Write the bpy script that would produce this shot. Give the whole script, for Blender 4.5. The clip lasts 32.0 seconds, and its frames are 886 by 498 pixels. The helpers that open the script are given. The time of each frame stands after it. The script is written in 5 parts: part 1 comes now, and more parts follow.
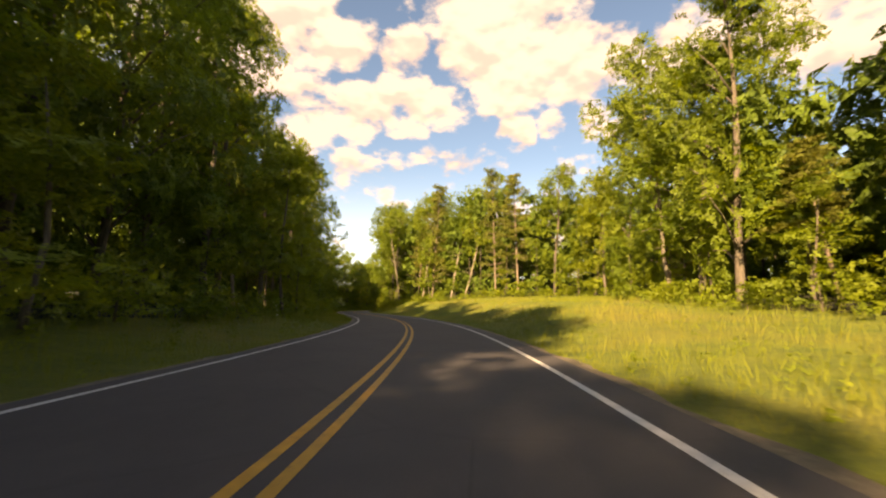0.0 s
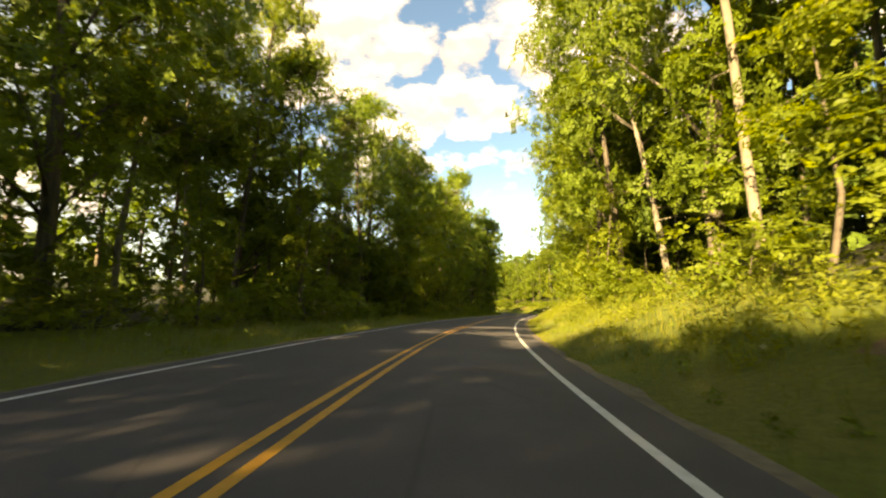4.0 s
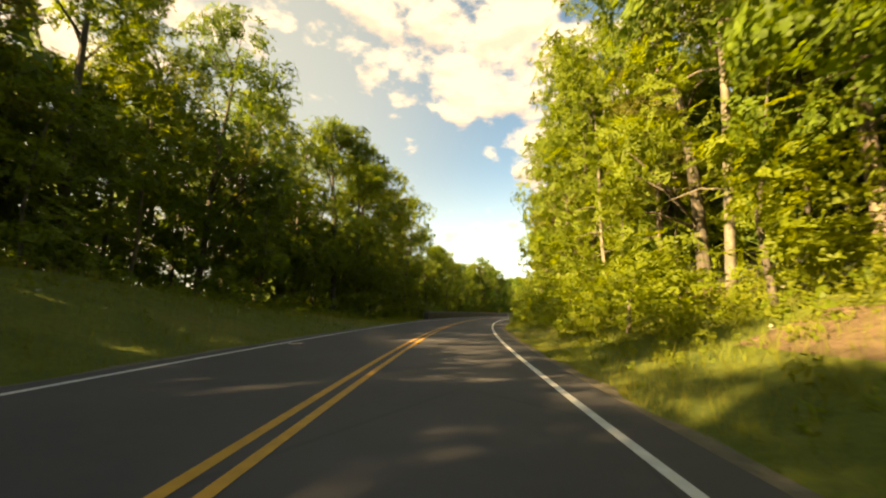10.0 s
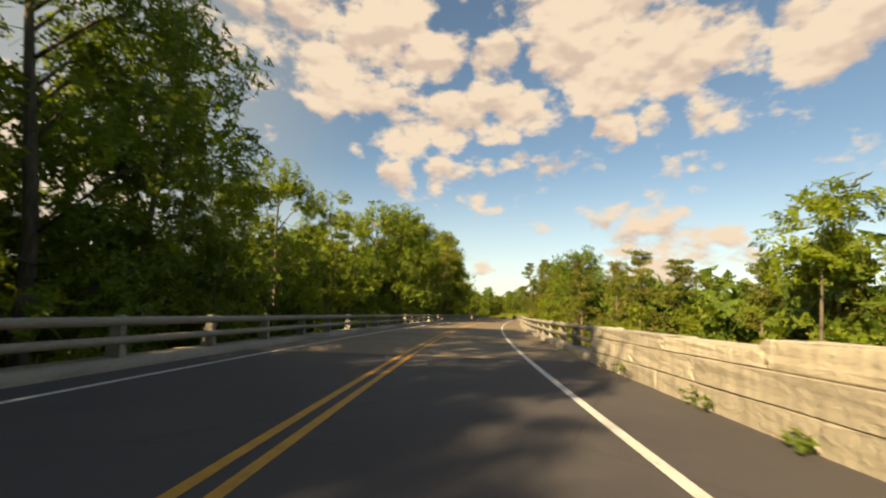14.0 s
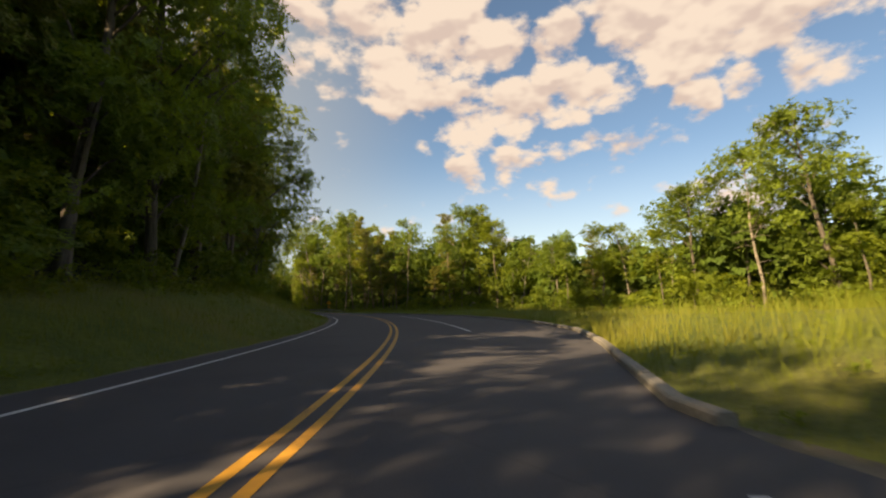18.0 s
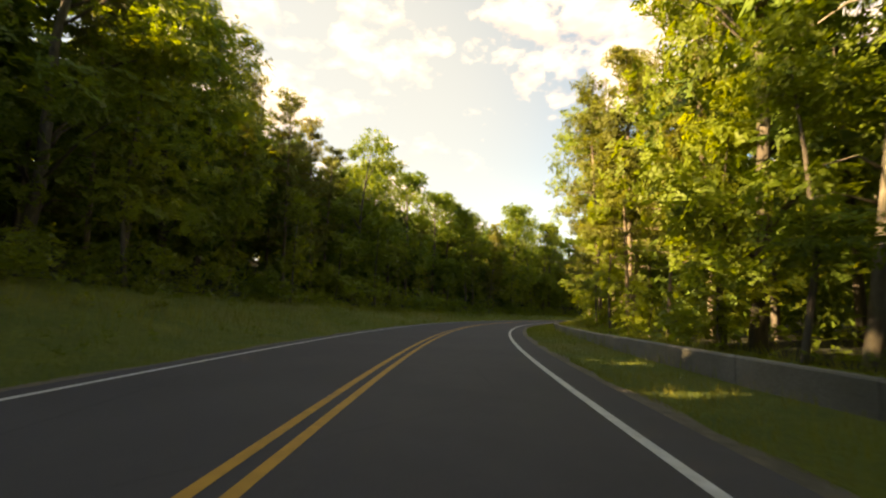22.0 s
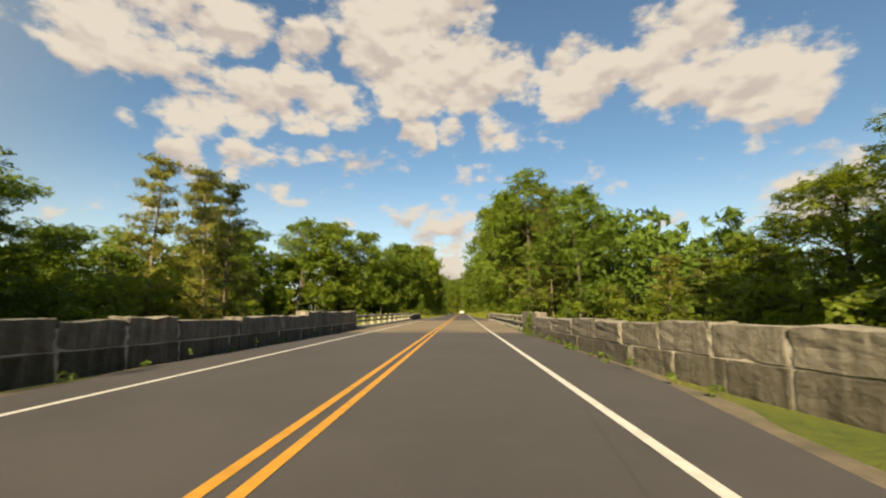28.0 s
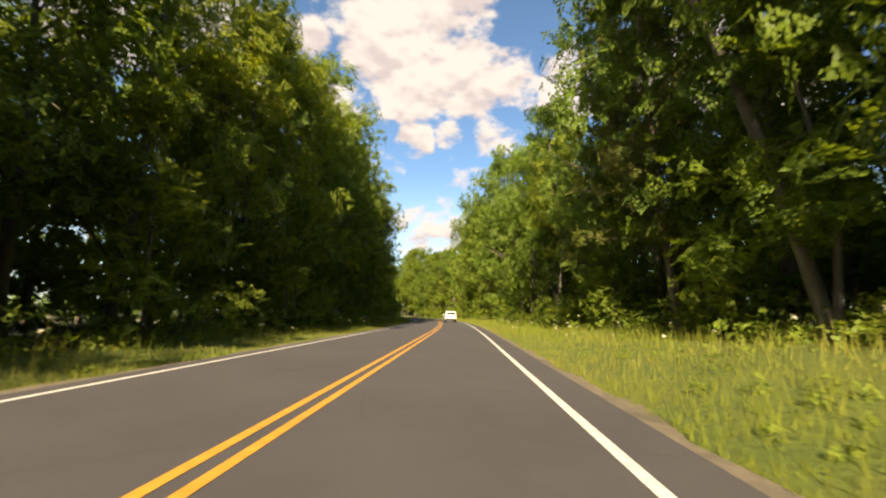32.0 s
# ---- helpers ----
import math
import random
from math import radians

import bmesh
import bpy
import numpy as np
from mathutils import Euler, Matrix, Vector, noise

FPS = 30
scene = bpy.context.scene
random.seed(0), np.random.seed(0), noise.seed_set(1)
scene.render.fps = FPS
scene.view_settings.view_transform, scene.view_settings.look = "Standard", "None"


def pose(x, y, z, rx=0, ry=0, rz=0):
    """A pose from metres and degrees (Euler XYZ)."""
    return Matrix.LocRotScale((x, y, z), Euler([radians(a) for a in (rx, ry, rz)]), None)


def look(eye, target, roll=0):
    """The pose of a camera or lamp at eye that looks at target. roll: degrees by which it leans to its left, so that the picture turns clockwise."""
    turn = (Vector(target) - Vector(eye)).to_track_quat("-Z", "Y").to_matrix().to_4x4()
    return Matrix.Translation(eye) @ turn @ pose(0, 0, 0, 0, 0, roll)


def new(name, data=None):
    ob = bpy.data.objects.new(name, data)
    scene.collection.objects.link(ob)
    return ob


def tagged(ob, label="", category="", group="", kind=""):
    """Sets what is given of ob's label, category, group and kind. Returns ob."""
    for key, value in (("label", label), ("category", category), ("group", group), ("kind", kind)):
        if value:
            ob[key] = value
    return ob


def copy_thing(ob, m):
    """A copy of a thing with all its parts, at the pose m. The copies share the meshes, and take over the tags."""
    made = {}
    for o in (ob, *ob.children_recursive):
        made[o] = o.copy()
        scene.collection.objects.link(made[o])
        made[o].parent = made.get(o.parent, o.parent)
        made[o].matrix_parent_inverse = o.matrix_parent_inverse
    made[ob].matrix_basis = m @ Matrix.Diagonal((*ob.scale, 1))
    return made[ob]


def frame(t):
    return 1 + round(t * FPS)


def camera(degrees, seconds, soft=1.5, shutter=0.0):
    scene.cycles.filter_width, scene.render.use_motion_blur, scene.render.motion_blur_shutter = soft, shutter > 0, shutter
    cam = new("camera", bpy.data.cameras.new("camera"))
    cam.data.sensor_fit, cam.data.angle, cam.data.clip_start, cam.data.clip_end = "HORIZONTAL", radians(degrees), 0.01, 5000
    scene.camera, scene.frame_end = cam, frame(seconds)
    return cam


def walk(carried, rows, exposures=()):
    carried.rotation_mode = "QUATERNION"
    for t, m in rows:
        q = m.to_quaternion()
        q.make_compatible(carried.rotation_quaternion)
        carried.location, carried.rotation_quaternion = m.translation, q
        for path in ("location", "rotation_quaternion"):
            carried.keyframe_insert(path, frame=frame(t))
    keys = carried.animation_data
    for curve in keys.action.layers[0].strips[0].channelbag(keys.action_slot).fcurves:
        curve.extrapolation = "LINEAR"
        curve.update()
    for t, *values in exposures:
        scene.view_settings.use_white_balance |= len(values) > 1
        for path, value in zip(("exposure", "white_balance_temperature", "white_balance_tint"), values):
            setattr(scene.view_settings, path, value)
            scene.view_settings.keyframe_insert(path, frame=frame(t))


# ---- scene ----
cam = camera(90.0, 32.0, soft=2.1, shutter=0.06)
EYE_HEIGHT = 1.2
# seconds, x, y, pitch, lean, heading
PATH = (
    (0, 1.36, 0.00, 7.61, -0.44, 2.47), (0.5, 0.47, 18.22, 7.46, -0.59, 7.43), (1, -2.22, 36.27, 7.69, -0.23, 12.39),
    (1.5, -6.24, 54.06, 7.76, -0.76, 17.81), (2, -11.49, 71.48, 7.60, -1.14, 19.93), (2.5, -17.28, 88.68, 7.67, -1.13, 19.54),
    (3, -22.90, 105.90, 7.52, -1.59, 17.59), (3.5, -27.09, 123.48, 7.30, -2.23, 15.41), (4, -30.37, 141.18, 7.60, -1.38, 10.41),
    (4.5, -32.10, 159.12, 7.75, -0.87, 5.81), (5, -32.61, 177.17, 7.85, -0.59, 2.64), (5.5, -32.30, 195.26, 7.93, -0.45, 0.50),
    (6, -31.18, 213.33, 7.80, -0.40, -0.87), (6.5, -30.33, 231.47, 7.77, -0.62, -0.28), (7, -29.92, 249.70, 7.72, -0.61, 2.30),
    (7.5, -30.55, 267.97, 7.56, -0.25, 7.51), (8, -33.29, 286.07, 7.77, 0.26, 14.34), (8.5, -38.13, 303.72, 7.81, -0.56, 20.51),
    (9, -45.17, 320.55, 7.66, -0.56, 26.49), (9.5, -53.52, 336.70, 7.93, -1.05, 31.87), (10, -62.47, 352.43, 7.82, -2.15, 32.29),
    (10.5, -71.35, 368.04, 7.95, -1.88, 30.18), (11, -79.46, 384.02, 8.16, -2.41, 27.85), (11.5, -86.84, 400.34, 8.18, -1.72, 25.57),
    (12, -93.59, 416.91, 8.16, -1.96, 23.85), (12.5, -99.81, 433.67, 8.24, -2.09, 21.70), (13, -105.46, 450.61, 8.17, -2.50, 19.58),
    (13.5, -110.50, 467.73, 8.21, -1.54, 17.75), (14, -114.34, 485.12, 8.20, -1.67, 14.47), (14.5, -117.69, 502.60, 7.97, -1.70, 11.70),
    (15, -120.12, 520.23, 7.91, -1.10, 9.55), (15.5, -121.92, 537.92, 7.87, -0.77, 7.96), (16, -123.26, 555.66, 7.83, -0.63, 7.06),
    (16.5, -124.35, 573.45, 7.76, -0.66, 7.71), (17, -126.32, 591.25, 7.85, 0.89, 9.92), (17.5, -129.58, 608.93, 7.74, 0.46, 15.85),
    (18, -135.09, 626.07, 7.15, 0.97, 23.95), (18.5, -143.12, 642.11, 7.73, 0.62, 31.80), (19, -153.03, 656.97, 7.73, -0.28, 37.43),
    (19.5, -164.37, 670.70, 7.75, -0.53, 43.53), (20, -176.97, 683.26, 7.92, -0.10, 49.54), (20.5, -190.46, 694.80, 7.88, -1.55, 54.15),
    (21, -204.69, 705.33, 7.91, -1.98, 55.59), (21.5, -218.84, 715.92, 7.87, -2.10, 54.86), (22, -232.70, 726.86, 7.82, -1.90, 53.68),
    (22.5, -246.04, 738.24, 7.80, -1.67, 50.26), (23, -258.08, 750.82, 7.73, -1.87, 43.52), (23.5, -268.19, 764.88, 7.73, -1.97, 34.18),
    (24, -275.81, 780.39, 7.65, -2.56, 24.76), (24.5, -280.79, 796.94, 7.80, -2.56, 15.89), (25, -283.42, 814.06, 7.84, -2.73, 8.30),
    (25.5, -283.46, 831.43, 7.87, -1.97, -0.36), (26, -281.34, 848.78, 7.89, -1.71, -6.42), (26.5, -277.73, 866.00, 8.12, -0.72, -10.77),
    (27, -273.55, 883.20, 8.02, -0.42, -11.68), (27.5, -269.30, 900.42, 7.99, -0.22, -11.36), (28, -265.22, 917.70, 8.02, -0.07, -10.69),
    (28.5, -261.31, 935.02, 8.13, 0.06, -10.26), (29, -257.33, 952.31, 8.47, 0.21, -10.62), (29.5, -253.26, 969.60, 8.05, 0.42, -10.72),
    (30, -249.15, 986.90, 7.94, -0.50, -10.79), (30.5, -245.24, 1004.24, 8.39, -0.57, -10.30), (31, -241.09, 1021.53, 8.34, -0.71, -11.37),
    (31.5, -236.62, 1038.75, 8.25, -0.35, -11.72), (32, -232.28, 1056.03, 8.38, -1.41, -11.37),
)
# seconds, stops
EXPOSURES = ((0.0, 2.08, 10000, 26), (2.0, 2.4, 10500, 25), (3.5, 2.6, 10000, 12), (6.0, 2.45, 11000, 16), (7.5, 2.4, 11600, 20), (9.0, 2.25, 11000, 12), (12.0, 2.25, 10600, 12), (13.0, 1.75, 9600, 13), (14.5, 1.42, 8300, 14), (18.0, 1.5, 8000, 18), (20.5, 2.4, 9300, 18), (23.5, 2.6, 11000, 16), (25.0, 2.45, 12200, 20), (26.0, 2.1, 10300, 12), (29.0, 1.2, 7000, 9), (32.0, 1.8, 7000, 15))
walk(cam, [(t, pose(x, y, EYE_HEIGHT, 90 + p, 0, h) @ pose(0, 0, 0, 0, 0, -r)) for t, x, y, p, r, h in PATH], EXPOSURES)

# ---- world and sun ----
SUN_LEFT, SUN_UP = 157.0, 28.5     # degrees left of the first heading (+y), degrees above the horizon
SUN_DIR = Vector((-math.sin(radians(SUN_LEFT)) * math.cos(radians(SUN_UP)), math.cos(radians(SUN_LEFT)) * math.cos(radians(SUN_UP)), math.sin(radians(SUN_UP))))
sun = new("sun", bpy.data.lights.new("sun", "SUN"))
sun.data.energy, sun.data.angle, sun.data.color = 5.0, radians(0.6), (1.0, 0.86, 0.58)
sun.matrix_world = look(SUN_DIR * 300, (0, 0, 0))

world = bpy.data.worlds.new("world")
scene.world = world
world.use_nodes = True


class Nodes:
    """Short hand for building a node tree."""

    def __init__(self, tree):
        self.tree = tree
        tree.nodes.clear()

    def add(self, kind):
        return self.tree.nodes.new(kind)

    def link(self, a, b):
        self.tree.links.new(a, b)

    def put(self, socket, value):
        if isinstance(value, bpy.types.NodeSocket):
            self.link(value, socket)
        else:
            socket.default_value = value

    def math(self, op, a, b=0.0, clamp=False):
        node = self.add("ShaderNodeMath")
        node.operation, node.use_clamp = op, clamp
        self.put(node.inputs[0], a)
        self.put(node.inputs[1], b)
        return node.outputs[0]

    def ramp(self, value, lo, hi, a=0.0, b=1.0, smooth=False):
        node = self.add("ShaderNodeMapRange")
        node.interpolation_type = "SMOOTHSTEP" if smooth else "LINEAR"
        for i, v in enumerate((value, lo, hi, a, b)):
            self.put(node.inputs[i], v)
        return node.outputs[0]

    def noise(self, vector, scale, detail=4.0, rough=0.55):
        node = self.add("ShaderNodeTexNoise")
        if vector is not None:
            self.link(vector, node.inputs["Vector"])
        node.inputs["Scale"].default_value, node.inputs["Detail"].default_value, node.inputs["Roughness"].default_value = scale, detail, rough
        return node.outputs["Fac"]

    def mix(self, fac, a, b, blend="MIX"):
        node = self.add("ShaderNodeMix")
        node.data_type, node.blend_type = "RGBA", blend
        self.put(node.inputs[0], fac)
        self.put(node.inputs[6], (*a, 1) if isinstance(a, tuple) else a)
        self.put(node.inputs[7], (*b, 1) if isinstance(b, tuple) else b)
        return node.outputs[2]


def build_sky():
    n = Nodes(world.node_tree)
    sky = n.add("ShaderNodeTexSky")
    sky.sky_type, sky.sun_disc, sky.sun_elevation, sky.sun_rotation = "NISHITA", False, radians(SUN_UP), radians(-SUN_LEFT)
    sky.air_density, sky.dust_density, sky.ozone_density = 1.0, 0.7, 2.2
    place = n.add("ShaderNodeTexCoord").outputs["Generated"]
    up = n.add("ShaderNodeSeparateXYZ")
    n.link(place, up.inputs[0])
    # cumulus heaps: degrees left, degrees up, half width in degrees
    heaps = ((29, 29.3, 8.1), (33, 33.3, 7.3), (23, 34.5, 9.6), (26, 26.2, 4.4), (20, 24.1, 6), (14, 24.5, 5.6), (8, 25.6, 6.1), (2, 25.4, 4.6), (-6, 29.1, 7.8), (-13, 30, 7.1), (-16, 27.7, 4.5),
             (-7, 21.8, 3.6), (8, 31.1, 4.3), (0, 30.6, 4.9), (-1, 34.6, 5.6), (17, 32.3, 6.1), (-20, 29, 5), (-29, 27.9, 6.8), (-41, 28.5, 9.4), (-47, 23.5, 9), (-6, 40, 14), (24, 42, 13))
    # small puffs and flat streaks, far banks low over the trees
    puffs = ((10, 17.4, 3.5), (15, 17.3, 2.7), (5, 17.4, 3.5), (1, 17.1, 3.4), (21, 16.3, 2.7), (-4, 19.1, 3), (-12, 22.7, 2.1), (-18, 23, 3.2), (-10, 8, 6.5), (-17, 7, 5), (-51, 11.5, 5.4), (58, 30.5, 3.7),
             (50, 32, 2.2), (38, 32.7, 4), (37, 27.8, 3), (65, 32.3, 5.9), (44, 34.9, 6), (55, 33.4, 2.4), (43, 28.8, 2.3), (80, 24, 14), (62, 9, 12), (-75, 20, 14))
    total = None
    for left, height, half in heaps + puffs:
        weight, half = (1.0, half) if (left, height, half) in heaps else (0.62, half * 1.35)
        a, e = radians(left), radians(height)
        dot = n.add("ShaderNodeVectorMath")
        dot.operation = "DOT_PRODUCT"
        n.link(place, dot.inputs[0])
        dot.inputs[1].default_value = (-math.sin(a) * math.cos(e), math.cos(a) * math.cos(e), math.sin(e))
        one = n.ramp(dot.outputs["Value"], math.cos(radians(half)), math.cos(radians(half * 0.2)), 0.0, weight, True)
        total = one if total is None else n.math("MAXIMUM", total, one)

    def billow(lift):
        squash = n.add("ShaderNodeMapping")
        squash.inputs["Scale"].default_value = (1.0, 1.0, 1.7)
        squash.inputs["Location"].default_value = (0.0, 0.0, lift)
        n.link(place, squash.inputs["Vector"])
        return squash.outputs[0]

    low, high = billow(0.0), billow(0.03)
    here = n.math("ADD", n.math("MULTIPLY", n.noise(low, 8.0, 7.0, 0.54), 0.95), n.math("MULTIPLY", n.noise(low, 22.0, 5.0, 0.54), 0.42))
    density = n.math("ADD", n.math("SUBTRACT", here, 0.685), n.math("MULTIPLY", total, 0.31))
    cover = n.ramp(density, 0.10, 0.27, 0.0, 1.0, True)
    # undersides, below denser cloud, turn grey
    grey = n.ramp(n.math("SUBTRACT", n.noise(high, 8.0, 3.0, 0.5), n.noise(low, 8.0, 3.0, 0.5)), -0.05, 0.12, 0.0, 1.0, True)
    lit = n.mix(grey, (1.0, 0.93, 0.84), (0.76, 0.68, 0.65))
    haze = n.ramp(up.outputs[2], 0.0, 0.34, 0.3, 0.0, True)
    blue = n.mix(haze, n.mix(1.0, sky.outputs[0], (0.82, 1.0, 1.04), "MULTIPLY"), (9.0, 9.2, 8.6))
    # thin bright veil toward the north-west
    veil = n.add("ShaderNodeVectorMath")
    veil.operation = "DOT_PRODUCT"
    n.link(place, veil.inputs[0])
    veil.inputs[1].default_value = (-math.sin(radians(70)) * math.cos(radians(20)), math.cos(radians(70)) * math.cos(radians(20)), math.sin(radians(20)))
    blue = n.mix(n.ramp(veil.outputs["Value"], math.cos(radians(44)), math.cos(radians(8)), 0.0, 0.6, True), blue, (3.3, 3.7, 3.7))
    clear, cloud = n.add("ShaderNodeBackground"), n.add("ShaderNodeBackground")
    n.link(blue, clear.inputs[0])
    clear.inputs[1].default_value = 0.055
    n.link(lit, cloud.inputs[0])
    cloud.inputs[1].default_value = 0.30
    both, out = n.add("ShaderNodeMixShader"), n.add("ShaderNodeOutputWorld")
    n.link(cover, both.inputs[0])
    n.link(clear.outputs[0], both.inputs[1])
    n.link(cloud.outputs[0], both.inputs[2])
    n.link(both.outputs[0], out.inputs[0])


build_sky()


# ---- materials ----
def material(name, paint, rough=0.8, bump=None, metal=0.0, sheer=0.0, specular=0.4):
    """paint(n, object place, random) gives a colour; bump: (scale, strength, distance); sheer: share of light let through."""
    mat = bpy.data.materials.new(name)
    mat.use_nodes = True
    n = Nodes(mat.node_tree)
    place = n.add("ShaderNodeTexCoord").outputs["Object"]
    geo = n.add("ShaderNodeNewGeometry")
    info = n.add("ShaderNodeObjectInfo")
    colour = paint(n, place, geo, info)
    bsdf, out = n.add("ShaderNodeBsdfPrincipled"), n.add("ShaderNodeOutputMaterial")
    n.put(bsdf.inputs["Base Color"], (*colour, 1) if isinstance(colour, tuple) else colour)
    n.put(bsdf.inputs["Roughness"], rough if not callable(rough) else rough(n, place))
    bsdf.inputs["Metallic"].default_value = metal
    bsdf.inputs["Specular IOR Level"].default_value = specular
    if bump:
        b = n.add("ShaderNodeBump")
        b.inputs["Strength"].default_value, b.inputs["Distance"].default_value = bump[1], bump[2]
        n.link(n.noise(geo.outputs["Position"] if len(bump) > 3 else place, bump[0], 6.0, 0.65), b.inputs["Height"])
        n.link(b.outputs[0], bsdf.inputs["Normal"])
    shader = bsdf.outputs[0]
    if sheer:
        t, m = n.add("ShaderNodeBsdfTranslucent"), n.add("ShaderNodeMixShader")
        n.put(t.inputs[0], (*colour, 1) if isinstance(colour, tuple) else colour)
        m.inputs[0].default_value = sheer
        n.link(shader, m.inputs[1])
        n.link(t.outputs[0], m.inputs[2])
        shader = m.outputs[0]
    n.link(shader, out.inputs[0])
    return mat


def plain(*rgb):
    return lambda n, p, g, i: tuple(rgb)


def blotchy(a, b, scale, c=None, fine=0.0):
    def paint(n, p, g, i):
        q = g.outputs["Position"]
        col = n.mix(n.ramp(n.noise(q, scale, 5.0), 0.35, 0.65, 0, 1), a, b)
        if c:
            col = n.mix(n.ramp(n.noise(q, scale * 0.17, 3.0), 0.48, 0.66, 0, 0.85), col, c)
        if fine:
            col = n.mix(n.ramp(n.noise(q, fine, 3.0, 0.7), 0.3, 0.7, 0.0, 0.55), col, tuple(v * 0.45 for v in a))
        return col
    return paint


def asphalt_paint(n, p, g, i):
    q = g.outputs["Position"]
    col = n.mix(n.ramp(n.noise(q, 0.35, 5.0), 0.35, 0.7), (0.041, 0.037, 0.042), (0.056, 0.051, 0.055))
    col = n.mix(n.ramp(n.noise(q, 2.2, 6.0, 0.7), 0.5, 0.75, 0, 0.5), col, (0.066, 0.061, 0.061))
    col = n.mix(n.ramp(n.noise(q, 60.0, 2.0, 0.8), 0.45, 0.75, 0, 0.6), col, (0.101, 0.094, 0.090))
    crack = n.add("ShaderNodeTexVoronoi")
    crack.feature = "DISTANCE_TO_EDGE"
    crack.inputs["Scale"].default_value = 0.16
    wob = n.mix(0.12, q, n.add("ShaderNodeTexNoise").outputs["Color"], "ADD")
    n.link(wob, crack.inputs["Vector"])
    return n.mix(n.ramp(crack.outputs["Distance"], 0.0, 0.004, 0.3, 0.0), col, (0.014, 0.012, 0.014))


def worn(rgb, under, keep=0.62):
    def paint(n, p, g, i):
        q = g.outputs["Position"]
        wear = n.math("ADD", n.math("MULTIPLY", n.noise(q, 22.0, 5.0, 0.75), 0.6), n.math("MULTIPLY", n.noise(q, 1.1, 3.0), 0.4))
        col = n.mix(n.ramp(n.noise(q, 5.0, 4.0), 0.3, 0.7), rgb, tuple(v * 0.72 for v in rgb))
        return n.mix(n.ramp(wear, keep - 0.05, keep + 0.08), col, under)
    return paint


def leafy(dark, light, straw=None):
    def paint(n, p, g, i):
        col = n.mix(g.outputs["Random Per Island"], dark, light)
        col = n.mix(n.ramp(i.outputs["Random"], 0.0, 1.0, 0.0, 0.45), col, tuple(v * k for v, k in zip(light, (1.25, 1.05, 0.8))))
        if straw:
            col = n.mix(n.ramp(n.noise(g.outputs["Position"], 0.16, 4.0), 0.42, 0.62, 0.0, 0.8), col, straw)
        return col
    return paint


def foliage(name, dark, light, cells, fill=0.5, sheer=0.42, rough=0.6):
    """Sprays broken up into single leaves: each cell is a leaf with its own colour and tilt, the gaps between are open."""
    mat = bpy.data.materials.new(name)
    mat.use_nodes = True
    n = Nodes(mat.node_tree)
    geo, info = n.add("ShaderNodeNewGeometry"), n.add("ShaderNodeObjectInfo")
    leaf = n.add("ShaderNodeTexVoronoi")
    leaf.inputs["Scale"].default_value = cells
    n.link(geo.outputs["Position"], leaf.inputs["Vector"])
    split = n.add("ShaderNodeSeparateXYZ")
    n.link(leaf.outputs["Color"], split.inputs[0])
    share = n.math("ADD", n.math("MULTIPLY", split.outputs[0], 0.6), n.math("MULTIPLY", geo.outputs["Random Per Island"], 0.4))
    col = n.mix(share, dark, light)
    col = n.mix(n.ramp(info.outputs["Random"], 0.0, 1.0, 0.0, 0.5), col, tuple(v * k for v, k in zip(light, (1.3, 1.05, 0.8))))
    col = n.mix(n.ramp(n.noise(geo.outputs["Position"], 0.22, 3.0), 0.4, 0.68, 0.0, 0.5), col, tuple(v * 0.62 for v in dark))
    tilt = n.add("ShaderNodeVectorMath")
    tilt.operation = "MULTIPLY_ADD"
    n.link(leaf.outputs["Color"], tilt.inputs[0])
    tilt.inputs[1].default_value = (1.0, 1.0, 1.0)
    shift = n.add("ShaderNodeVectorMath")
    shift.operation = "ADD"
    n.link(geo.outputs["Normal"], shift.inputs[0])
    shift.inputs[1].default_value = (-0.5, -0.5, -0.4)
    n.link(shift.outputs[0], tilt.inputs[2])
    unit = n.add("ShaderNodeVectorMath")
    unit.operation = "NORMALIZE"
    n.link(tilt.outputs[0], unit.inputs[0])
    bsdf, trans = n.add("ShaderNodeBsdfPrincipled"), n.add("ShaderNodeBsdfTranslucent")
    n.link(col, bsdf.inputs["Base Color"])
    n.link(n.mix(1.0, col, (1.5, 1.35, 0.75), "MULTIPLY"), trans.inputs[0])
    n.link(unit.outputs[0], bsdf.inputs["Normal"])
    n.link(unit.outputs[0], trans.inputs["Normal"])
    bsdf.inputs["Roughness"].default_value, bsdf.inputs["Specular IOR Level"].default_value = rough, 0.35
    both, open_air, cut, out = n.add("ShaderNodeMixShader"), n.add("ShaderNodeBsdfTransparent"), n.add("ShaderNodeMixShader"), n.add("ShaderNodeOutputMaterial")
    both.inputs[0].default_value = sheer
    n.link(bsdf.outputs[0], both.inputs[1])
    n.link(trans.outputs[0], both.inputs[2])
    n.link(n.math("LESS_THAN", leaf.outputs["Distance"], fill), cut.inputs[0])
    n.link(open_air.outputs[0], cut.inputs[1])
    n.link(both.outputs[0], cut.inputs[2])
    n.link(cut.outputs[0], out.inputs[0])
    return mat


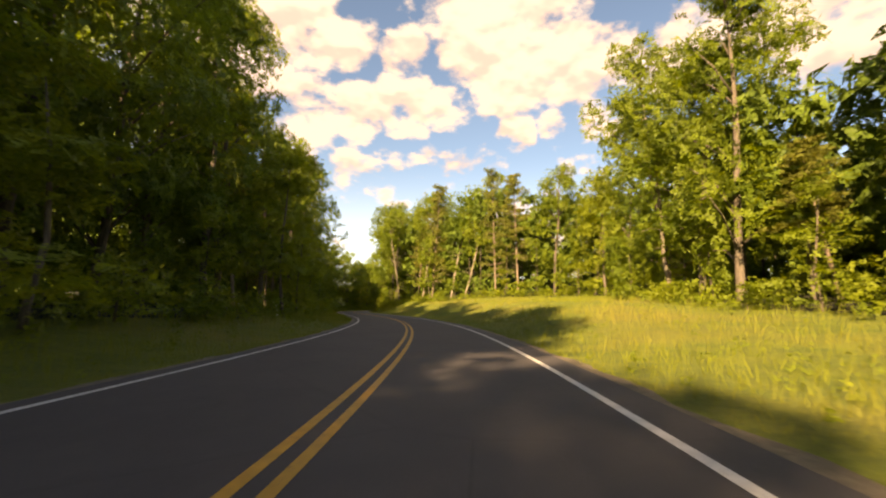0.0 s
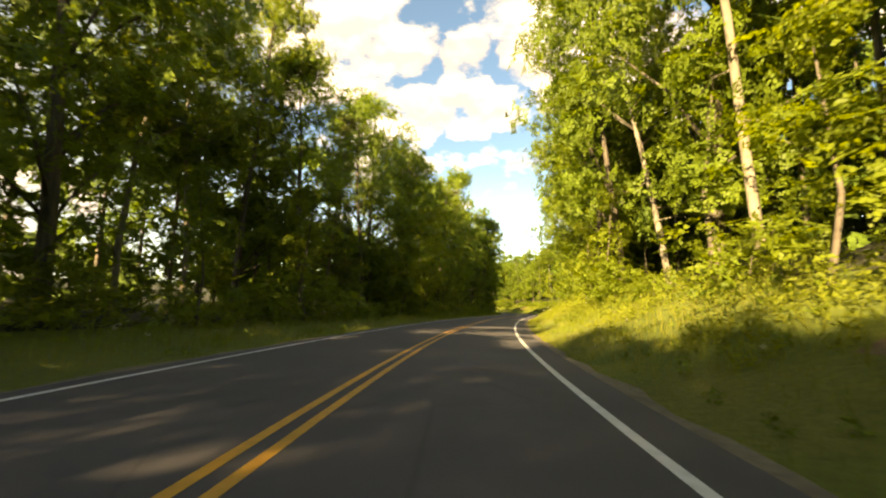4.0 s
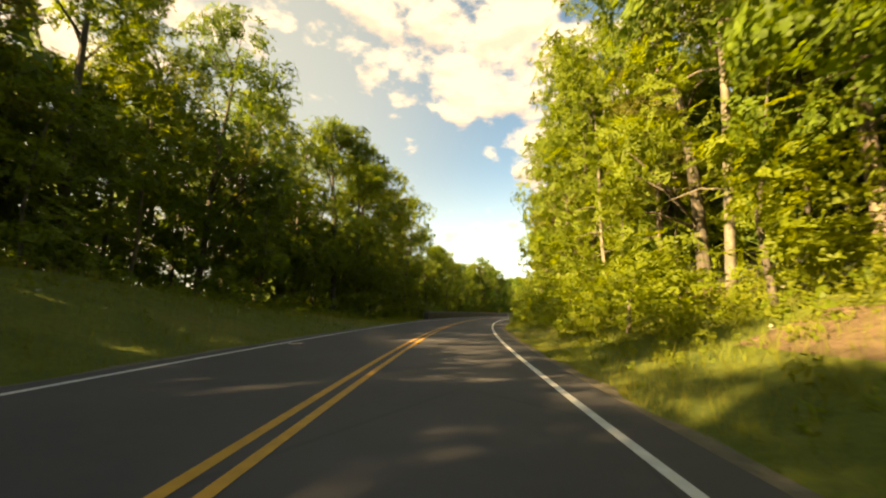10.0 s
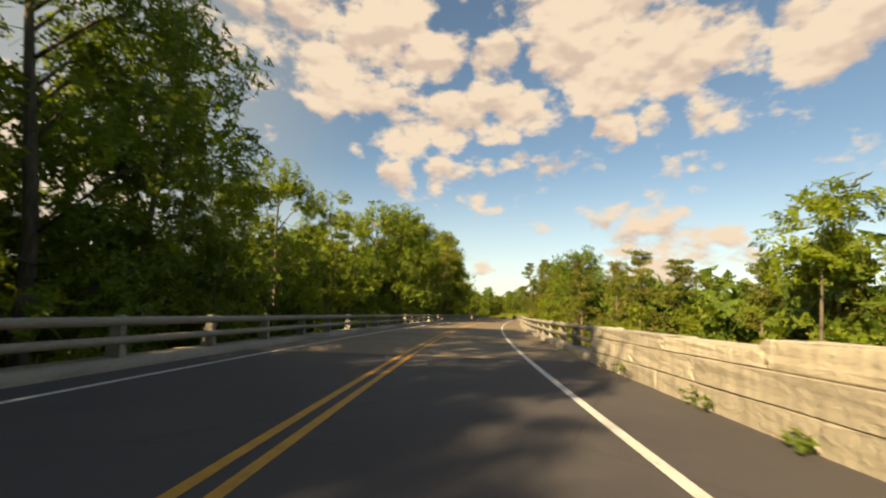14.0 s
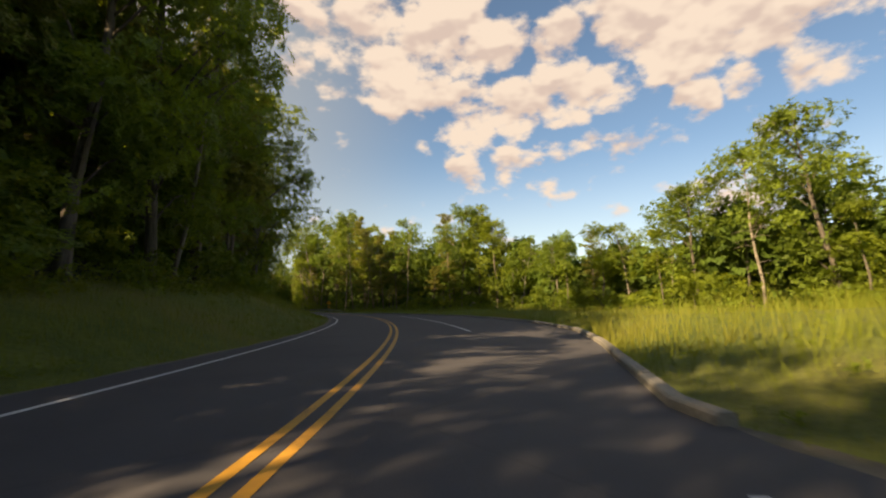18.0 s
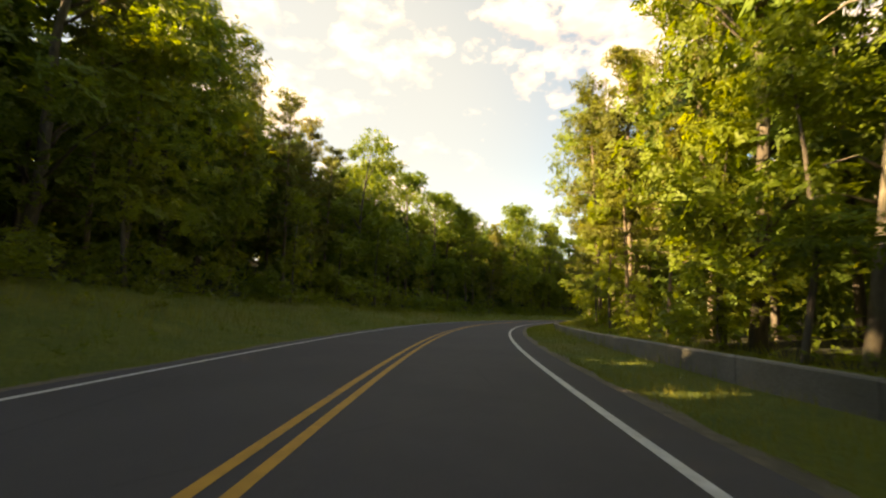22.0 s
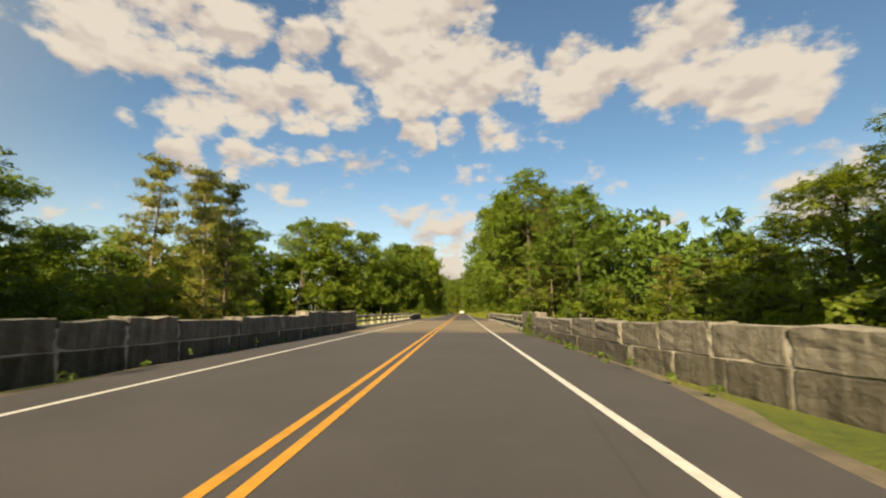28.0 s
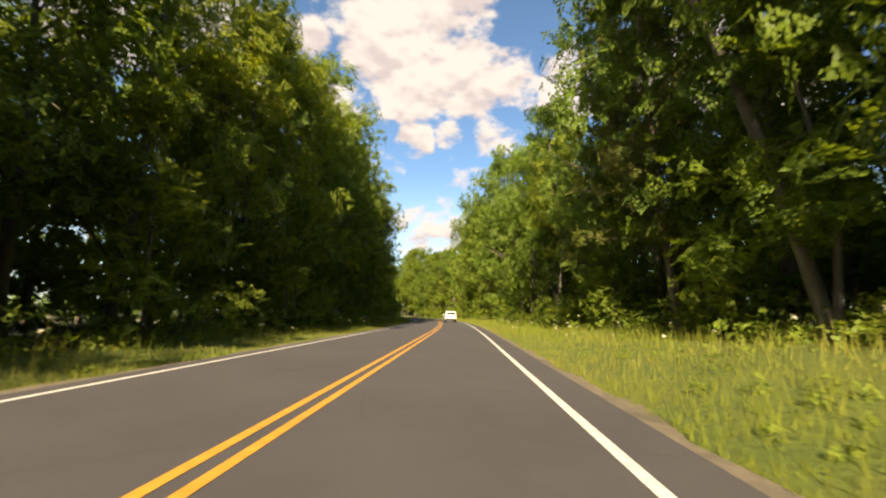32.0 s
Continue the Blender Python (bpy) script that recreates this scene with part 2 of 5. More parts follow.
def bark(dark, light, stretch=7.0):
    def paint(n, p, g, i):
        m = n.add("ShaderNodeMapping")
        m.inputs["Scale"].default_value = (stretch, stretch, 1.2)
        n.link(p, m.inputs["Vector"])
        col = n.mix(n.ramp(n.noise(m.outputs[0], 1.3, 6.0, 0.7), 0.35, 0.65), dark, light)
        return n.mix(n.ramp(n.noise(p, 0.7, 3.0), 0.5, 0.75, 0, 0.5), col, tuple(v * 0.7 for v in dark))
    return paint


def stone_paint(pale, dirt):
    def paint(n, p, g, i):
        q = g.outputs["Position"]
        col = n.mix(i.outputs["Random"], pale, tuple(v * 0.62 for v in pale))
        col = n.mix(n.ramp(n.noise(q, 3.5, 6.0, 0.65), 0.42, 0.68, 0, dirt), col, (0.105, 0.093, 0.078))
        col = n.mix(n.ramp(n.noise(q, 1.3, 5.0, 0.7), 0.52, 0.70, 0, dirt), col, (0.085, 0.088, 0.055))
        # run-off streaks, with the upright faces' shade painted in; tops stay clear
        m, way = n.add("ShaderNodeMapping"), n.add("ShaderNodeSeparateXYZ")
        m.inputs["Scale"].default_value = (6.0, 6.0, 0.7)
        n.link(q, m.inputs["Vector"])
        n.link(g.outputs["Normal"], way.inputs[0])
        streak_shade = n.math("MULTIPLY", n.ramp(n.noise(m.outputs[0], 1.0, 6.0, 0.7), 0.38, 0.60, 0, dirt), n.ramp(way.outputs[2], 0.3, 0.75, 1.0, 0.0))
        col = n.mix(n.ramp(n.noise(q, 34.0, 3.0, 0.7), 0.4, 0.7, 0, 0.35), col, (0.33, 0.30, 0.25))
        return n.mix(streak_shade, col, (0.045, 0.040, 0.030))
    return paint


ASPHALT = material("asphalt", asphalt_paint, 0.86, (45.0, 0.35, 0.02, 1))
DECK = material("deck_concrete", blotchy((0.178, 0.138, 0.095), (0.222, 0.173, 0.121), 0.9, (0.108, 0.084, 0.062), 30.0), 0.9, (25.0, 0.25, 0.02, 1))
SEALANT = material("joint_sealant", blotchy((0.016, 0.015, 0.014), (0.030, 0.028, 0.025), 5.0, None, 25.0), 0.7)
WHITE_PAINT = material("white_paint", worn((0.60, 0.58, 0.56), (0.10, 0.09, 0.09)), 0.7)
YELLOW_PAINT = material("yellow_paint", worn((0.56, 0.27, 0.03), (0.09, 0.075, 0.06), 0.6), 0.7)
GRAVEL = material("gravel", blotchy((0.144, 0.119, 0.086), (0.223, 0.180, 0.130), 6.0, (0.094, 0.083, 0.054), 40.0), 0.95, (30.0, 0.8, 0.04, 1))
TURF = material("turf", blotchy((0.115, 0.160, 0.016), (0.190, 0.222, 0.025), 0.9, (0.225, 0.205, 0.036), 7.0), 0.95, (9.0, 1.0, 0.25, 1))
FLOWER = material("flower_heads", leafy((0.42, 0.40, 0.26), (0.62, 0.60, 0.46)), 0.8, sheer=0.3)
# leaf litter, its colour taken near black to hold the forest's shade
SHADED_LITTER = material("shaded_forest_floor", blotchy((0.024, 0.024, 0.010), (0.036, 0.036, 0.014), 0.8, (0.022, 0.034, 0.009), 6.0), 0.95, (6.0, 1.0, 0.2, 1))
SOIL = material("bare_soil", blotchy((0.180, 0.112, 0.061), (0.238, 0.155, 0.086), 0.7, (0.101, 0.068, 0.036), 5.0), 0.95, (4.0, 1.0, 0.3, 1))
WEED = foliage("verge_weeds", (0.100, 0.150, 0.014), (0.215, 0.262, 0.026), 20.0, 0.6, 0.45, 0.8)
BRUSH = foliage("bank_brush", (0.088, 0.140, 0.013), (0.205, 0.250, 0.024), 20.0, 0.6, 0.45, 0.75)
GRASS = material("grass_blades", leafy((0.092, 0.142, 0.013), (0.198, 0.238, 0.023), (0.275, 0.250, 0.045)), 0.75, sheer=0.5)
LEAF = foliage("broad_leaves", (0.058, 0.104, 0.011), (0.166, 0.246, 0.023), 9.0, 0.55, 0.48)
LEAF_PALE = foliage("pale_leaves", (0.078, 0.132, 0.012), (0.200, 0.270, 0.025), 11.0, 0.55, 0.5)
IVY = material("ivy_leaves", leafy((0.055, 0.094, 0.011), (0.126, 0.184, 0.021)), 0.6, sheer=0.45)
NEEDLE = foliage("pine_needles", (0.066, 0.088, 0.015), (0.185, 0.205, 0.032), 13.0, 0.52, 0.42, 0.65)
WOODS = foliage("woodland_leaves", (0.036, 0.074, 0.010), (0.116, 0.190, 0.018), 6.2, 0.68, 0.34, 0.7)
BARK = material("grey_bark", bark((0.054, 0.043, 0.032), (0.144, 0.119, 0.090)), 0.9, (7.0, 0.8, 0.05))
PINE_BARK = material("pine_bark", bark((0.092, 0.068, 0.048), (0.215, 0.165, 0.118)), 0.9, (6.0, 0.9, 0.06))
PALE_BARK = material("pale_bark", bark((0.110, 0.090, 0.064), (0.250, 0.214, 0.162), 3.0), 0.85, (8.0, 0.5, 0.03))
# wall stone in two tones: darkened by stains and shade, brightened by painted-in sun
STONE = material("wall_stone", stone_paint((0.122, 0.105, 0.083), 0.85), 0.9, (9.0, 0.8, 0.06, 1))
SUNLIT_PALE_STONE = material("sunlit_pale_wall_stone", stone_paint((0.52, 0.47, 0.39), 0.25), 0.9, (9.0, 0.8, 0.06, 1))
# coping tone raised over the wall stone: sunlit tops painted in
SUNLIT_COPING = material("coping_stone", stone_paint((0.27, 0.24, 0.20), 0.6), 0.9, (9.0, 0.8, 0.06, 1))
MORTAR = material("mortar", blotchy((0.52, 0.47, 0.40), (0.60, 0.55, 0.47), 3.0, None, 20.0), 0.95, (20.0, 0.6, 0.03, 1))
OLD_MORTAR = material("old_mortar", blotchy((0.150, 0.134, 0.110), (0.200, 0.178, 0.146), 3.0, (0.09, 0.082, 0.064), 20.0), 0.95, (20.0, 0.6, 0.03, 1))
# joint fill coloured dark, the shade of narrow gaps put into it
SHADED_JOINT = material("shaded_wall_joint", blotchy((0.11, 0.095, 0.075), (0.16, 0.14, 0.11), 3.0, None, 20.0), 0.95, (20.0, 0.6, 0.03, 1))
RAIL = material("rail_concrete", blotchy((0.274, 0.248, 0.205), (0.338, 0.310, 0.259), 1.4, (0.158, 0.144, 0.115), 18.0), 0.85, (16.0, 0.4, 0.02, 1))
KERB = material("kerb_concrete", blotchy((0.216, 0.194, 0.158), (0.288, 0.259, 0.216), 1.6, (0.115, 0.108, 0.083), 18.0), 0.9, (18.0, 0.6, 0.03, 1))
SIGN_YELLOW = material("sign_yellow", blotchy((1.0, 0.46, 0.008), (0.94, 0.42, 0.008), 3.0), 0.4)
SIGN_BLACK = material("sign_black", plain(0.012, 0.012, 0.012), 0.5)
STEEL = material("galvanised_steel", blotchy((0.30, 0.30, 0.30), (0.38, 0.38, 0.37), 8.0), 0.5, metal=0.7)
CAR_WHITE = material("white_car_paint", blotchy((0.78, 0.77, 0.75), (0.72, 0.71, 0.69), 0.8), 0.22)
CAR_GLASS = material("dark_car_glass", plain(0.012, 0.014, 0.016), 0.05, specular=0.6)
CAR_TRIM = material("black_plastic", plain(0.02, 0.02, 0.02), 0.6)
CAR_RED = material("red_lamp", plain(0.35, 0.015, 0.012), 0.2)
TYRE = material("tyre_rubber", blotchy((0.018, 0.018, 0.018), (0.03, 0.028, 0.026), 9.0), 0.85)
RIM = material("alloy", plain(0.45, 0.45, 0.46), 0.3, metal=0.9)

# ---- the road's line ----
KNOT = 18.0      # metres between the knots of the curvature, in 1/km, left positive
BENDS = (4.81, 5.21, 5.55, 3.93, 0.82, -0.68, -2.11, -4.39, -5.22, -3.87, -2.52, -1.85, -1.24, 0.88, 4.04, 6.21, 6.75, 6.69, 6.34, 3.52, -0.98, -2.88, -2.69, -2.12, -1.87, -2.08, -2.09, -2.34, -2.75, -2.59, -2.01, -1.56, -0.95, 0.71, 4.38, 7.91, 8.04, 6.64, 6.60, 6.96, 4.99, 1.62, 0.22, -0.11, -2.49, -6.25, -8.89, -9.50, -9.22, -8.72, -8.42, -6.66, -4.06, -1.18, 0.22, 0.69, 0.44, -0.22, -0.20, 0.25, 0.13, -0.44, -0.19, -0.19, -0.26, 0.53, 1.54, 2.36, 3.01, 3.56, 4.03, 4.47, 4.90, 5.0, 4.5, 4.0, 4.0, 4.0, 4.0, 4.0)
STEP = 2.0
S = np.arange(-80.0, KNOT * (len(BENDS) - 1), STEP)
_kap = np.where(S < 0, 4.5e-3, np.interp(S, np.arange(len(BENDS)) * KNOT, BENDS) * 1e-3)
_z0 = int(80 / STEP)
TH = np.concatenate([[0], np.cumsum((_kap[1:] + _kap[:-1]) / 2 * STEP)])
TH -= TH[_z0]
_mid = (TH[1:] + TH[:-1]) / 2
PX, PY = np.concatenate([[0], np.cumsum(-np.sin(_mid) * STEP)]), np.concatenate([[0], np.cumsum(np.cos(_mid) * STEP)])
PX, PY = PX - PX[_z0], PY - PY[_z0]
S_LO, S_HI = -78.0, float(S[-1]) - 2


def heading(s):
    return np.interp(s, S, TH)


def at(s, off):
    """World x, y at s metres along the centre line and off metres to its right."""
    t = heading(s)
    return np.interp(s, S, PX) + np.cos(t) * off, np.interp(s, S, PY) + np.sin(t) * off


def table(text):
    rows = [tuple(float(v) for v in item.split(":")) for item in text.split()]
    return np.array([r[0] for r in rows]), np.array([r[1] for r in rows])


# s:value along the road; edges of the asphalt, banks (height 12 m out), slopes beyond, first line of trees, tree heights
EDGE_R = table("-80:4.05 398:4.05 418:5.1 520:5.0 627:5.0 630:5.35 636:5.9 641:7.0 645:8.7 647:8.8 649:6.6 651:4.7 654:3.9 655.6:4.3 658:4.95 662:6.2 668:7.8 678:8.7 690:8.6 700:7.0 708:5.8 718:4.1 1003:4.1 1012:5.2 1084:5.2 1096:4.1 1400:4.1")
EDGE_L = table("-80:4.15 404:4.15 416:4.9 655:4.9 668:4.2 1003:4.15 1012:5.2 1086:5.2 1096:4.15 1400:4.15")
BANK_R = table("-80:0.4 10:0.4 28:1.7 60:2 80:2.2 110:2.8 140:2.6 200:3.4 225:2.6 260:2.2 300:2.6 340:3 380:2.6 420:3.2 455:4.2 470:3 482:1.2 500:-2.5 520:-5 625:-5 636:-1.5 640:1.2 652:1.7 662:0.9 672:0.5 720:0.3 750:0.1 850:0.6 860:1.5 875:2.4 900:2.5 960:2.1 1000:1 1014:-1.5 1032:-4.5 1064:-4.5 1082:-0.5 1100:1.4 1140:1 1200:0.3 1400:0.3")
BANK_L = table("-80:0.9 0:0.9 40:0.9 80:0.4 200:0.2 260:0.9 290:2.0 320:3.2 365:2.8 390:1.0 410:-0.4 440:-1.6 510:-2.5 525:-5 605:-5 620:0.2 650:1.8 680:3.0 730:2.6 770:2.2 810:1.4 860:0.8 950:1.0 1000:0.6 1016:-1.5 1032:-4.5 1064:-4.5 1086:0.0 1400:0.1")
SLOPE_R = table("-80:0.03 60:0.05 100:0.2 200:0.3 240:0.42 420:0.42 460:0.3 490:0.0 640:0.0 860:0.05 900:0.25 980:0.2 1020:0 1400:0.03")
SLOPE_L = table("-80:0.15 100:0.05 280:0.08 330:0.15 400:0 620:0.05 660:0.22 800:0.22 870:0.25 980:0.2 1020:0 1400:0.0")
LINE_R = table("-80:16 34:17 39:34 62:32 74:22 84:14 110:9.5 205:9.5 232:15 280:15 320:11.5 350:10 400:8.8 470:9.5 488:14 505:13 530:11 636:10.5 656:23 700:22 715:19 728:15 742:14 772:13.5 785:9.6 850:9.6 872:9.8 890:10.2 920:10.2 950:10 1000:10.5 1008:11 1024:20 1034:24 1056:22 1072:15 1086:11.6 1100:10.6 1160:10.6 1200:9.8 1400:9.5")
LINE_L = table("-80:9.5 80:9 110:10.5 170:10.5 200:8 250:7.5 290:8 312:8.5 335:11 352:12.5 370:13 400:10.5 420:8.5 510:9 620:9.5 650:10.5 720:11.5 780:13 850:12 950:10.5 1008:11 1022:20 1035:29 1070:31 1086:19 1098:10.5 1112:9 1400:9")
TALL_R = table("-80:18 -40:18.5 40:15.5 60:17.5 80:22.7 110:23.3 130:21.2 150:24.8 160:24.1 180:18.9 240:18.4 260:20.4 280:19.3 290:16.5 330:15.3 370:20.4 410:17.3 430:22.4 450:16.8 460:16.6 480:11 486:15 500:15 507:11 515:10.5 535:9.6 540:9.9 550:11.4 600:13 608:17 616:19 628:19 640:17.5 650:12 700:7.2 720:15.3 730:16.9 740:14.6 770:24.3 800:20.6 940:18 990:21 1010:12.6 1030:9.8 1050:11.3 1054:13 1062:18 1070:22 1080:23 1090:22.6 1120:24.2 1180:24.8 1200:20.6 1230:23.5 1270:17.5 1320:20.8 1400:21")
# left trees short of s 0 are unseen, heightened to shade the first verge
TALL_L = table("-80:23 -40:23 -32:24.5 -14:24.5 -5:22 0:20.5 6:17.5 18:17.5 26:20 50:19.6 60:17.3 80:23.2 100:19.9 110:22.5 136:15 150:17 165:19.5 190:18.7 200:18 207:17 222:17 229:24.4 230:24.4 260:16.4 262:15.5 269:14 280:14 286:16.5 310:11.3 314:10.8 324:10.8 350:13 356:12 366:12 372:14 400:15.5 418:17.5 432:16.5 435:14 444:13.5 450:14 480:10.9 500:17.5 520:17.5 530:12.3 575:17.5 590:19.5 606:19 620:15 628:12.3 642:12 650:14.8 670:20 690:21 760:21.5 772:21 785:17.5 800:17 815:16 830:16.5 850:15.5 870:15.5 877:17.8 889:17.5 896:16.3 900:16.5 915:15 930:14.5 942:15.5 952:15 960:14.7 985:17 1008:16 1010:19 1020:12.7 1030:10.8 1056:12 1068:15 1080:16 1090:14 1100:12.9 1118:17 1134:16 1140:18 1150:18.2 1220:24.1 1250:18.8 1320:18.4 1400:18")
BRIDGES = ((519.0, 628.0), (1031.0, 1067.0))


def of(tab, s):
    return np.interp(s, *tab)


def bridge_share(s):
    """1 under the spans, 0 on solid ground."""
    out = np.zeros_like(np.asarray(s, float))
    for a, b in BRIDGES:
        out = np.maximum(out, np.clip((s - a - 1) / 5, 0, 1) * np.clip((b - 1 - s) / 5, 0, 1))
    return out


def ripple(s, off):
    return np.sin(s * 0.31 + off * 0.23) * 0.5 + np.sin(s * 0.117 - off * 0.41 + 1.7) * 0.6 + np.sin(s * 0.73 + off * 0.9) * 0.25


def ground_z(s, off):
    s, off = np.asarray(s, float), np.asarray(off, float)
    a, right = np.abs(off), off > 0
    edge = np.where(right, of(EDGE_R, s), of(EDGE_L, s)) + 0.35
    bank, slope = np.where(right, of(BANK_R, s), of(BANK_L, s)), np.where(right, of(SLOPE_R, s), of(SLOPE_L, s))
    t = np.clip((a - edge) / (12.0 - np.minimum(edge, 10)), 0, 1)
    z = -0.06 + bank * (0.45 * t + 0.55 * t * t * (3 - 2 * t)) + np.clip(a - 12, 0, 60) * slope
    z = z + ripple(s, off) * 0.13 * np.clip((a - edge) / 4, 0, 1)
    low = np.interp(s, [0, 560, 800, 1045, 1400], [-5, -5, -5, -4.5, -4.5])
    return np.where(a < 12, z + (np.minimum(low, z) - z) * bridge_share(s), z)


# ---- mesh tools ----
def mesh_from(name, verts, faces, mats=(), index=None, smooth=False):
    me = bpy.data.meshes.new(name)
    if isinstance(faces, np.ndarray):
        k = faces.shape[1]
        me.vertices.add(len(verts))
        me.vertices.foreach_set("co", np.asarray(verts, np.float32).ravel())
        me.loops.add(faces.size)
        me.loops.foreach_set("vertex_index", faces.astype(np.int32).ravel())
        me.polygons.add(len(faces))
        me.polygons.foreach_set("loop_start", np.arange(0, faces.size, k, dtype=np.int32))
    else:
        me.from_pydata([tuple(v) for v in verts], [], faces)
    for m in mats:
        me.materials.append(m)
    if index is not None:
        me.polygons.foreach_set("material_index", np.asarray(index, np.int32))
    if smooth:
        me.polygons.foreach_set("use_smooth", np.ones(len(me.polygons), bool))
    me.update(calc_edges=True)
    return me


def child(name, me, parent, label="", m=None):
    ob = new(name, me)
    ob.parent = parent
    if m is not None:
        ob.matrix_basis = m
    return tagged(ob, label)


def part(name, bm, mat, parent, label=""):
    me = bpy.data.meshes.new(name)
    bm.to_mesh(me)
    bm.free()
    me.materials.append(mat)
    return child(name, me, parent, label)


def tube(path, radii, sides=6):
    """Vertices and quads of a tapering tube along a path."""
    path = [Vector(p) for p in path]
    verts, faces = [], []
    for i, (p, r) in enumerate(zip(path, radii)):
        d = (path[min(i + 1, len(path) - 1)] - path[max(i - 1, 0)]).normalized()
        a = d.orthogonal().normalized() if abs(d.z) < 0.95 else Vector((1, 0, 0))
        a = (a - d * a.dot(d)).normalized()
        b = d.cross(a)
        for k in range(sides):
            w = 2 * math.pi * k / sides
            verts.append(p + (a * math.cos(w) + b * math.sin(w)) * r)
    for i in range(len(path) - 1):
        for k in range(sides):
            q = (k + 1) % sides
            faces.append((i * sides + k, i * sides + q, (i + 1) * sides + q, (i + 1) * sides + k))
    faces.append(tuple(range(sides))[::-1])
    faces.append(tuple(range(len(verts) - sides, len(verts))))
    return verts, faces


def join(pieces):
    verts, faces = [], []
    for v, f in pieces:
        k = len(verts)
        verts += list(v)
        faces += [tuple(i + k for i in q) for q in f]
    return verts, faces


def box(bm, size, centre, bevel=0.0, segments=1):
    r = bmesh.ops.create_cube(bm, size=1, matrix=Matrix.Translation(centre) @ Matrix.Diagonal((*size, 1)))
    if bevel:
        edges = {e for v in r["verts"] for e in v.link_edges}
        bmesh.ops.bevel(bm, geom=list(edges), offset=bevel, segments=segments, affect="EDGES", profile=0.5)
    return r["verts"]


def strip(name, s0, s1, offs, zs, mat, step=2.0, kind="structure", label="", parent=None):
    """A ribbon along the road; offs and zs: functions of s or numbers, one pair a row of vertices."""
    ss = np.append(np.arange(s0, s1, step), s1)
    cols = []
    for o, z in zip(offs, zs):
        o = o(ss) if callable(o) else np.full_like(ss, o)
        z = z(ss) if callable(z) else np.full_like(ss, z)
        x, y = at(ss, o)
        cols.append(np.stack([x, y, z], 1))
    verts = np.stack(cols, 1).reshape(-1, 3)
    k, n = len(offs), len(ss)
    i, j = np.meshgrid(np.arange(n - 1), np.arange(k - 1), indexing="ij")
    a = (i * k + j).ravel()
    me = mesh_from(name, verts, np.stack([a, a + 1, a + k + 1, a + k], 1), (mat,))
    ob = new(name, me)
    if parent:
        ob.parent = parent
    return tagged(ob, label, kind=kind if not parent else "")


# ---- ground ----
def build_ground():
    outs = [4.4, 5.0, 5.6, 6.3, 7.1, 8.0, 9.0, 10.2, 11.6, 13.2, 15.0, 17.5, 20.5, 24, 28, 34, 42]
    far = [70, 130, 260, 600, 1500, 3500]
    offs = np.array([-v for v in outs[::-1]] + [-2.0, 2.0] + outs)
    ss = np.concatenate([np.arange(S_LO, S_HI, 2.5), [S_HI]])
    SS, OO = np.meshgrid(ss, offs, indexing="ij")
    X, Y = at(SS, OO)
    Z = ground_z(SS, OO)
    left = [np.stack([X[:, 0] - (d - 42), Y[:, 0] + 0 * ss, Z[:, 0] + 0.02 * (d - 42) * (d < 300) - 0.0], 1) for d in far[::-1]]
    right = [np.stack([X[:, -1] + (d - 42), Y[:, -1] + 0 * ss, Z[:, -1] + 0.02 * (d - 42) * (d < 300)], 1) for d in far]
    V = np.concatenate([np.stack(left, 1), np.stack([X, Y, Z], 2), np.stack(right, 1)], 1)
    # carry the sheet on past both ends
    def past(row, d):
        out = row.copy()
        out[:, 1] += d
        out[:, 2] = np.minimum(out[:, 2], 0.5) - 0.3
        return out
    ahead = [past(V[-1], d) for d in (60, 250, 900, 2600)]
    back = [past(V[0], -d) for d in (2600, 900, 250, 60)]
    V = np.concatenate([np.stack(back), V, np.stack(ahead)])
    n, k = V.shape[:2]
    i, j = np.meshgrid(np.arange(n - 1), np.arange(k - 1), indexing="ij")
    a = (i * k + j).ravel()
    faces = np.stack([a, a + 1, a + k + 1, a + k], 1)
    # which cover: turf on the verges, litter coloured dark with shade under the trees, bare soil on the cut banks
    rs = np.clip(i - 4, 0, len(ss) - 1).ravel()
    cj = np.clip(j.ravel() - len(far), 0, len(offs) - 2)
    s, o = ss[rs], (offs[cj] + offs[cj + 1]) / 2
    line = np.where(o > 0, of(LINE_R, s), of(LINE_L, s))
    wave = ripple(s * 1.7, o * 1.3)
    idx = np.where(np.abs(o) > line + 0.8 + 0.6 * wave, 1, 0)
    bare = (o > 6.0) & (o < 11.5 + wave) & (wave > -0.15) & (((s > 118) & (s < 150)) | ((s > 196) & (s < 214)) | ((s > 438) & (s < 466)) | ((s > 384) & (s < 400)))
    bare |= (o > 7.5) & (o < 12) & (wave > 0.55) & (s > 300) & (s < 470)
    idx = np.where(bare, 2, idx)
    ob = new("ground", mesh_from("ground", V.reshape(-1, 3), faces, (TURF, SHADED_LITTER, SOIL), idx, True))
    tagged(ob, "grassy verges and banks with shade-dark leaf litter under the trees", "ground", kind="structure")


build_ground()

# ---- road and markings ----
LANE, LANE_L = 3.36, 3.72
PAVED = ((S_LO, 519.0), (629.0, 1028.5), (1063.0, S_HI))
for s0, s1 in PAVED:
    strip("road", s0, s1, (lambda s: -of(EDGE_L, s), -2.0, 0.0, 2.0, lambda s: of(EDGE_R, s)), (0.0, 0.0, 0.0, 0.0, 0.0), ASPHALT, label="dark grey two lane asphalt road surface")
for s0, s1 in ((519.0, 616.0), (1028.5, 1063.0)):
    strip("road", s0, s1, (-5.5, -2.0, 0.0, 2.0, 5.6), (0.0,) * 5, DECK, label="pale tan concrete bridge road surface")


